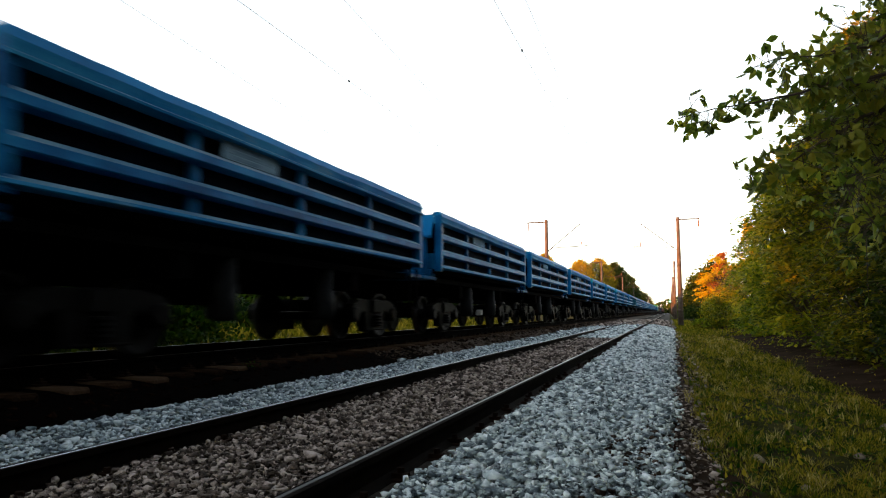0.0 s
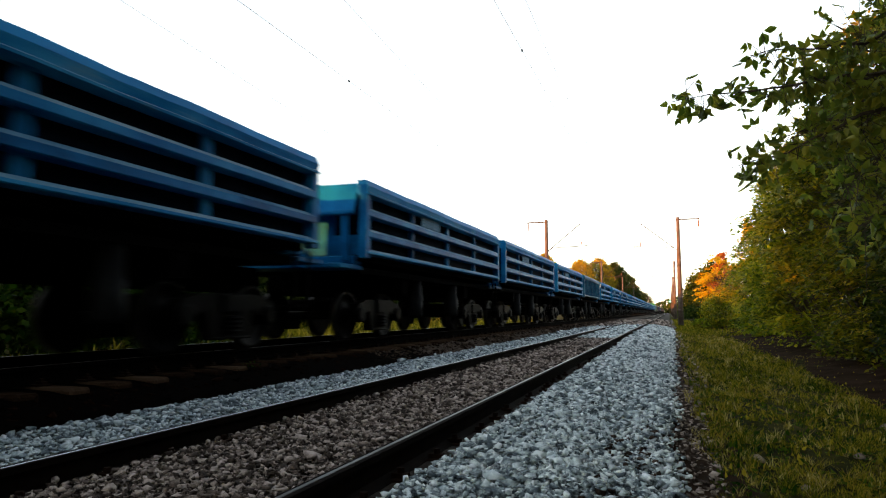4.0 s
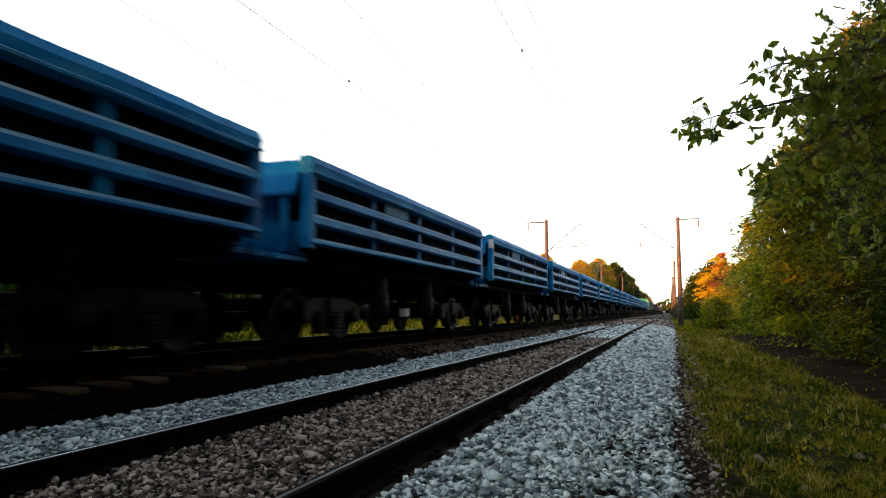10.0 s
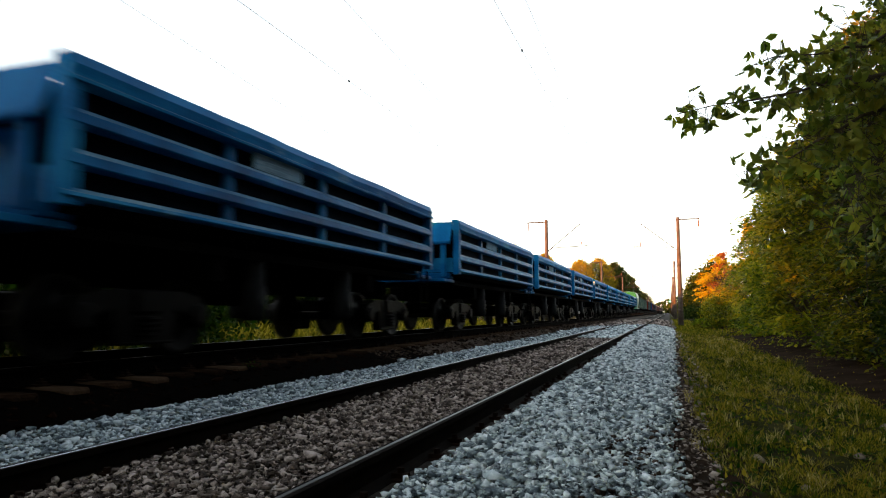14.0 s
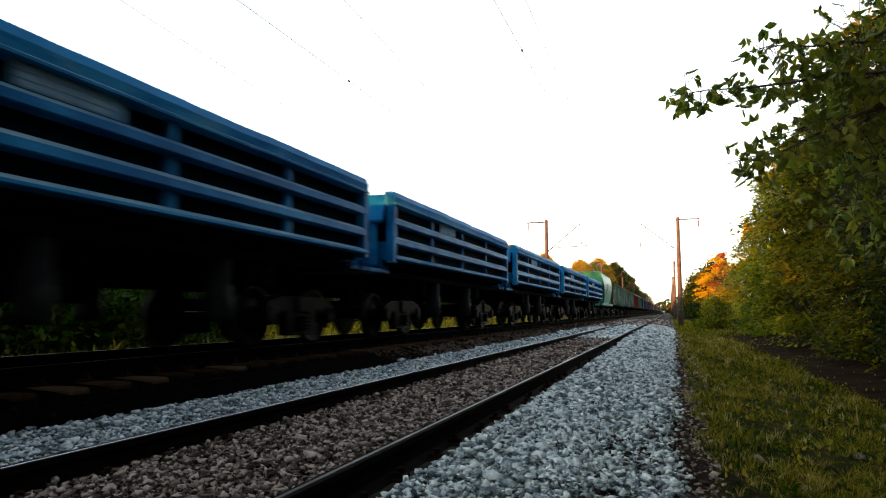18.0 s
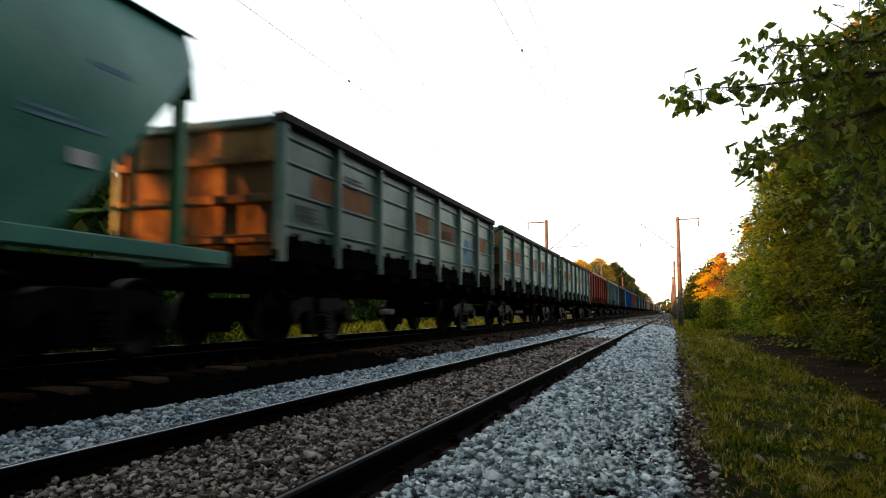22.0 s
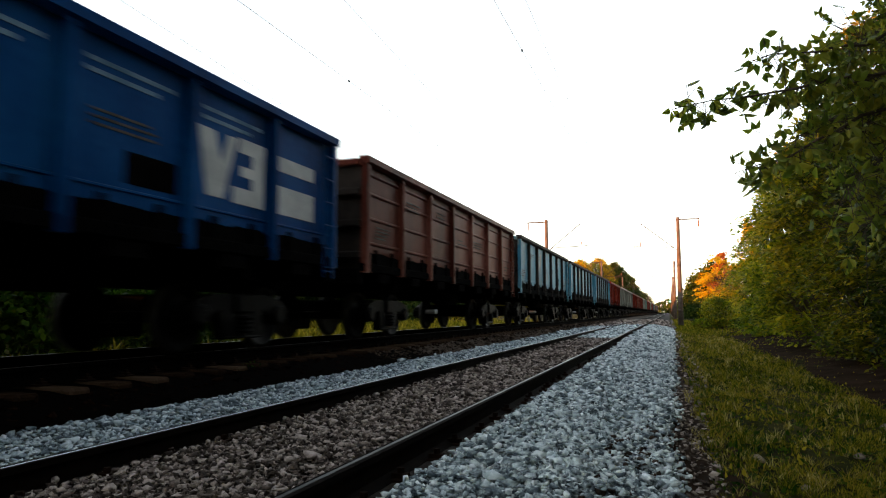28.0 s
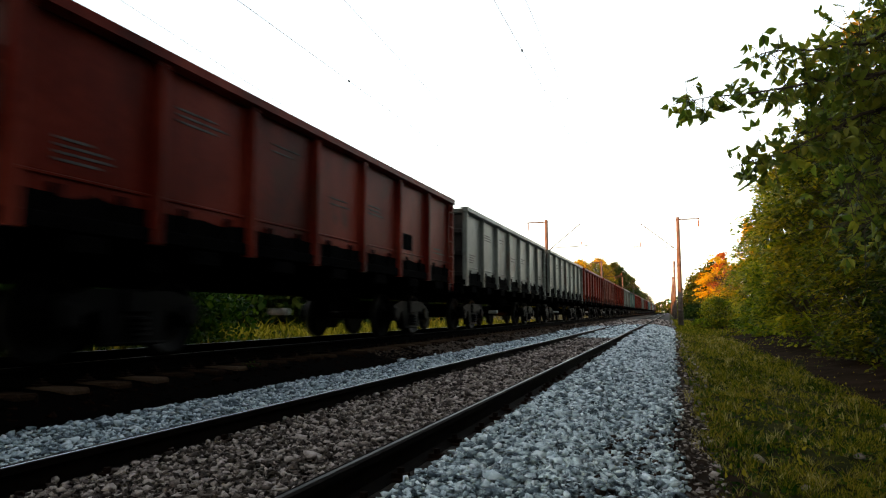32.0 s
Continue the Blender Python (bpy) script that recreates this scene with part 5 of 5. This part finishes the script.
ground_leaves("verge_weeds", 0.3, 3.1, 2.5, 30, 9000, 0.055, LEAF_WEED, "low green clover-like weeds in the verge", "weeds", 31, 0.05)
ground_leaves("fallen_leaves", 0.3, 4.5, 2.5, 40, 2600, 0.06, LEAF_YELLOW_LIT, "scattered yellow fallen leaves on the grass", "leaves", 32)
ground_leaves("track_weeds", -5.6, -5.3, 8.0, 8.3, 26, 0.045, LEAF_WEED, "small weed growing beside the sleepers", "weeds", 33, 0.18)


def far_woods():
    """The line of woods that closes the horizon."""
    rng = np.random.default_rng(77)
    n = 26000
    x = rng.uniform(-420, 420, n)
    top = 13 + 5 * np.sin(x * 0.031) + 3 * np.sin(x * 0.11 + 1)
    z = rng.uniform(-0.5, 1, n) ** 1 * top
    pts = np.stack([x, 760 + rng.uniform(-14, 14, n), np.abs(z)], 1)
    v, f = leaf_arrays(pts, 3.2, rng, 0.2, simple=True)
    stuff("far_woods", v, f, LEAF_FAR, "dark line of distant woods on the horizon", "woods")


far_woods()


# ---- overhead line ----
def mast(x, y, z, arm, label, contact, messenger):
    """A tapered concrete mast with a cantilever that reaches over the track; arm: +1 to the right, -1 to the left."""
    m = tagged(new("catenary_mast"), label, "mast", "masts of the overhead line")
    m.matrix_basis = pose(x, y, z)
    part("shaft", Shape().rod((0, 0, -0.5), (0, 0, 10.1), 0.25, 0.15, 14), CONCRETE, m, "tapered concrete shaft", smooth=True)
    for h in (1.4, 2.6, 5.5):
        part("band", Shape().lathe((0, 0, h), [(0, 0.23), (0, 0.262 - h * 0.01), (0.18, 0.262 - h * 0.01), (0.18, 0.2)], 14, "z"), CONCRETE if h < 5 else METAL_DARK, m)
    reach = 3.4
    part("cantilever_tube", Shape().rod((0, 0, 6.9), (arm * 3.3, 0, 9.6), 0.045, n=6), METAL_DARK, m)
    part("registration_arm", Shape().rod((arm * 0.5, 0, 7.3), (arm * (reach + 0.6), 0, 7.45), 0.045, n=6), METAL_DARK, m)
    part("steady_arm", Shape().rod((arm * (reach + 0.6), 0, 7.45), (arm * contact[0], 0, contact[1]), 0.025, n=6), METAL_DARK, m, "thin arm that holds the contact wire")
    part("messenger_hanger", Shape().rod((arm * 3.3, 0, 9.6), (arm * messenger[0], 0, messenger[1]), 0.025, n=6), METAL_DARK, m, "hanger of the messenger wire")
    part("insulator", Shape().lathe((arm * reach, 0, 7.5), [(0, 0.02), (0.02, 0.07), (0.1, 0.03), (0.14, 0.08), (0.24, 0.03), (0.28, 0.08), (0.4, 0.02)], 10, "z"), PORCELAIN, m)
    part("crossarm", Shape().box(min(0, -arm * 1.9), max(0, -arm * 1.9), -0.05, 0.05, 9.83, 9.94), METAL_DARK, m)
    part("feeder_insulator", Shape().lathe((-arm * 1.8, 0, 9.1), [(0, 0.02), (0.02, 0.07), (0.15, 0.04), (0.2, 0.08), (0.4, 0.04), (0.45, 0.08), (0.75, 0.02)], 10, "z"), PORCELAIN, m)
    return m


MASTS_RIGHT = [66.5 + 57 * i for i in range(-1, 7)]
for y in MASTS_RIGHT[1:]:
    mast(0.97, y, -0.5, -1, "tall tapered concrete catenary mast on the grassy verge", (3.624, 6.5), (3.724, 8.2))
for y in [66.0 + 57 * i for i in range(7)]:
    mast(-11.25, y, -0.3, 1, "tall tapered concrete catenary mast beyond the train", (4.367, 6.4), (4.367, 7.967))


def wire(name, x, heights, sag, y0, label, r=0.006, stagger=0.0, clamps=()):
    s = Shape()
    span = 57
    for i in range(7):
        a = y0 + (i - 1) * span
        for k in range(8):
            u, v = k / 8, (k + 1) / 8
            za, zb = heights - sag * 4 * u * (1 - u), heights - sag * 4 * v * (1 - v)
            s.rod((x + stagger * (0.5 - u), a + span * u, za), (x + stagger * (0.5 - v), a + span * v, zb), r, n=4)
    ob = tagged(new(name, s.mesh(name, COPPER)), label, "wire", "wires of the overhead line")
    for y in clamps:
        u = ((y - y0) / span) % 1
        part("clamp", Shape().box(-0.013, 0.013, -0.03, 0.03, -0.022, 0.022, 0.004), METAL_DARK, ob, "small dark clamp", at=pose(x + stagger * (0.5 - u), y, heights - sag * 4 * u * (1 - u)))
    return ob


wire("contact_wire", TRACK_B, 6.1, 0.05, 66.0, "thin contact wire over the far track", 0.0038, clamps=(13.8,))
wire("messenger_wire", TRACK_B, 7.9, 0.8, 70.5, "sagging messenger wire over the far track", 0.0038, clamps=(13.2,))
wire("contact_wire", TRACK_A - 0.3, 6.0, 0.05, 66.5, "thin contact wire over the near track", 0.0038, clamps=(13.0,))
wire("messenger_wire", TRACK_A - 0.4, 7.7, 0.8, 66.5, "sagging messenger wire over the near track", 0.0038)
wire("feeder_wire", -13.4, 8.9, 1.0, 70.5, "thin feeder wire beside the masts", 0.0038)


def dwarf_signal(x, y):
    g = tagged(new("dwarf_signal"), "low lineside signal with a glowing red lamp", "signal")
    g.matrix_basis = pose(x, y, -0.3)
    part("post", Shape().rod((0, 0, -0.1), (0, 0, 0.8), 0.05, n=8), METAL_DARK, g)
    part("head", Shape().box(-0.16, 0.16, -0.12, 0.12, 0.75, 1.35, 0.02), METAL_DARK, g, "dark metal signal head")
    part("lamp", Shape().lathe((0, -0.12, 1.12), [(-0.05, 0.0), (-0.04, 0.1), (0.0, 0.15)], 14, "y"), glow("red_lamp", (1.0, 0.04, 0.01), 14.0), g, "glowing red lens")


dwarf_signal(-9.4, 90)


def tall_signal(x, y):
    g = tagged(new("colour_light_signal"), "tall lineside signal showing a green light", "signal")
    g.matrix_basis = pose(x, y, -0.4)
    part("post", Shape().rod((0, 0, -0.2), (0, 0, 4.6), 0.09, 0.07, 10), METAL_DARK, g)
    part("backboard", Shape().box(-0.28, 0.28, -0.05, 0.02, 4.5, 6.0, 0.02), METAL_DARK, g, "dark metal signal backboard")
    for k in range(3):
        part("hood", Shape().lathe((0, -0.3, 4.85 + k * 0.42), [(0, 0.16), (0.25, 0.15), (0.25, 0.14), (0, 0.15)], 14, "y"), METAL_DARK, g)
    part("lamp", Shape().lathe((0, -0.12, 5.69), [(-0.05, 0.0), (-0.04, 0.12), (0.0, 0.17)], 14, "y"), glow("green_lamp", (0.05, 1.0, 0.45), 14.0), g, "glowing green lens")


tall_signal(0.24, 300)


def cable_trough():
    t = tagged(new("cable_trough"), "pale concrete cable trough beside the track", "cable trough")
    lid = Shape().box(-0.16, 0.16, 0, 0.98, 0, 0.05, 0.01).mesh("lid", CONCRETE)
    part("channel", Shape().box(-0.18, 0.18, 50, 110, -0.12, -0.01), CONCRETE, t)
    for i in range(60):
        part("lid", lid, None, t, at=pose(0, 50 + i, -0.006))
    t.matrix_basis = pose(0.28, 0, -0.40)


cable_trough()
for x, y, r in ((0.66, 6.4, 0.07), (0.9, 5.6, 0.035), (0.45, 4.4, 0.03), (1.6, 7.2, 0.04), (2.4, 9.5, 0.06)):
    clod_rng = np.random.default_rng(int(x * 100))
    clod_v = (ICO_V + clod_rng.normal(0, 0.15, ICO_V.shape)) * r * np.array([1.2, 1, 0.7])
    clod = tagged(new("clod", Shape().add(clod_v, ICO_F).mesh("clod", BALLAST_OLD)), "grey-brown lump of stone lying in the grass", "stone")
    clod.matrix_basis = pose(x, y, float(ground_z(x)) + r * 0.3)


# ---- motion of the train and the boughs ----
def motions():
    # gusts of the passing train: how far the outer boughs are pressed down, in degrees
    gusts = [(0, 6.6), (0.5, 10), (1, 5.2), (1.5, -9), (2, -5), (2.5, 3), (3, -14), (3.5, -9), (4.2, 3), (5, 0), (5.5, 2.2), (6, 2.9), (6.5, -13), (7, -27), (7.5, -17), (8, -3), (8.5, -2.2), (9, 0), (9.5, 5.5),
             (10, 9), (10.5, 7.2), (11, -7), (11.5, -21), (12, -18), (12.5, 2), (13, 7.2), (13.5, 9), (14, 4.8), (14.5, 2), (15.5, 4), (16.5, -0.8), (17, -1.2), (17.5, -2.5), (18, 0), (18.5, 0), (19, -1.2), (19.5, 5.4),
             (20, 5.8), (21, 6), (21.5, 4.4), (22, -0.6), (22.5, -4.7), (23, 3), (23.5, 10), (24, 5.6), (24.5, 2.2), (25, 3.7), (26.5, 2), (27.5, 3), (28, 3.6), (29, 2.2), (29.5, 4), (30, -1.4), (30.5, -2), (31, -5.6), (31.5, -5.6), (32, 1.8)]
    for k, (b, at, phase) in enumerate(BOUGHS):
        share = 1.0 if k < 3 else (0.8 if k < 5 else 0.12)
        rows = []
        for t, press in gusts:
            flutter = 0.5 * math.sin(2.1 * t + phase)
            rows.append((float(t), Matrix.Translation(at) @ pose(0, 0, 0, flutter, -press * share + flutter * share, 0.3 * press * share)))
        walk(b, rows)
    for w, y in FLEET:
        walk(w, [(t, pose(TRACK_B, y - SPEED * t, RAIL_B)) for t in (0.0, 16.0, 32.0)])


motions()
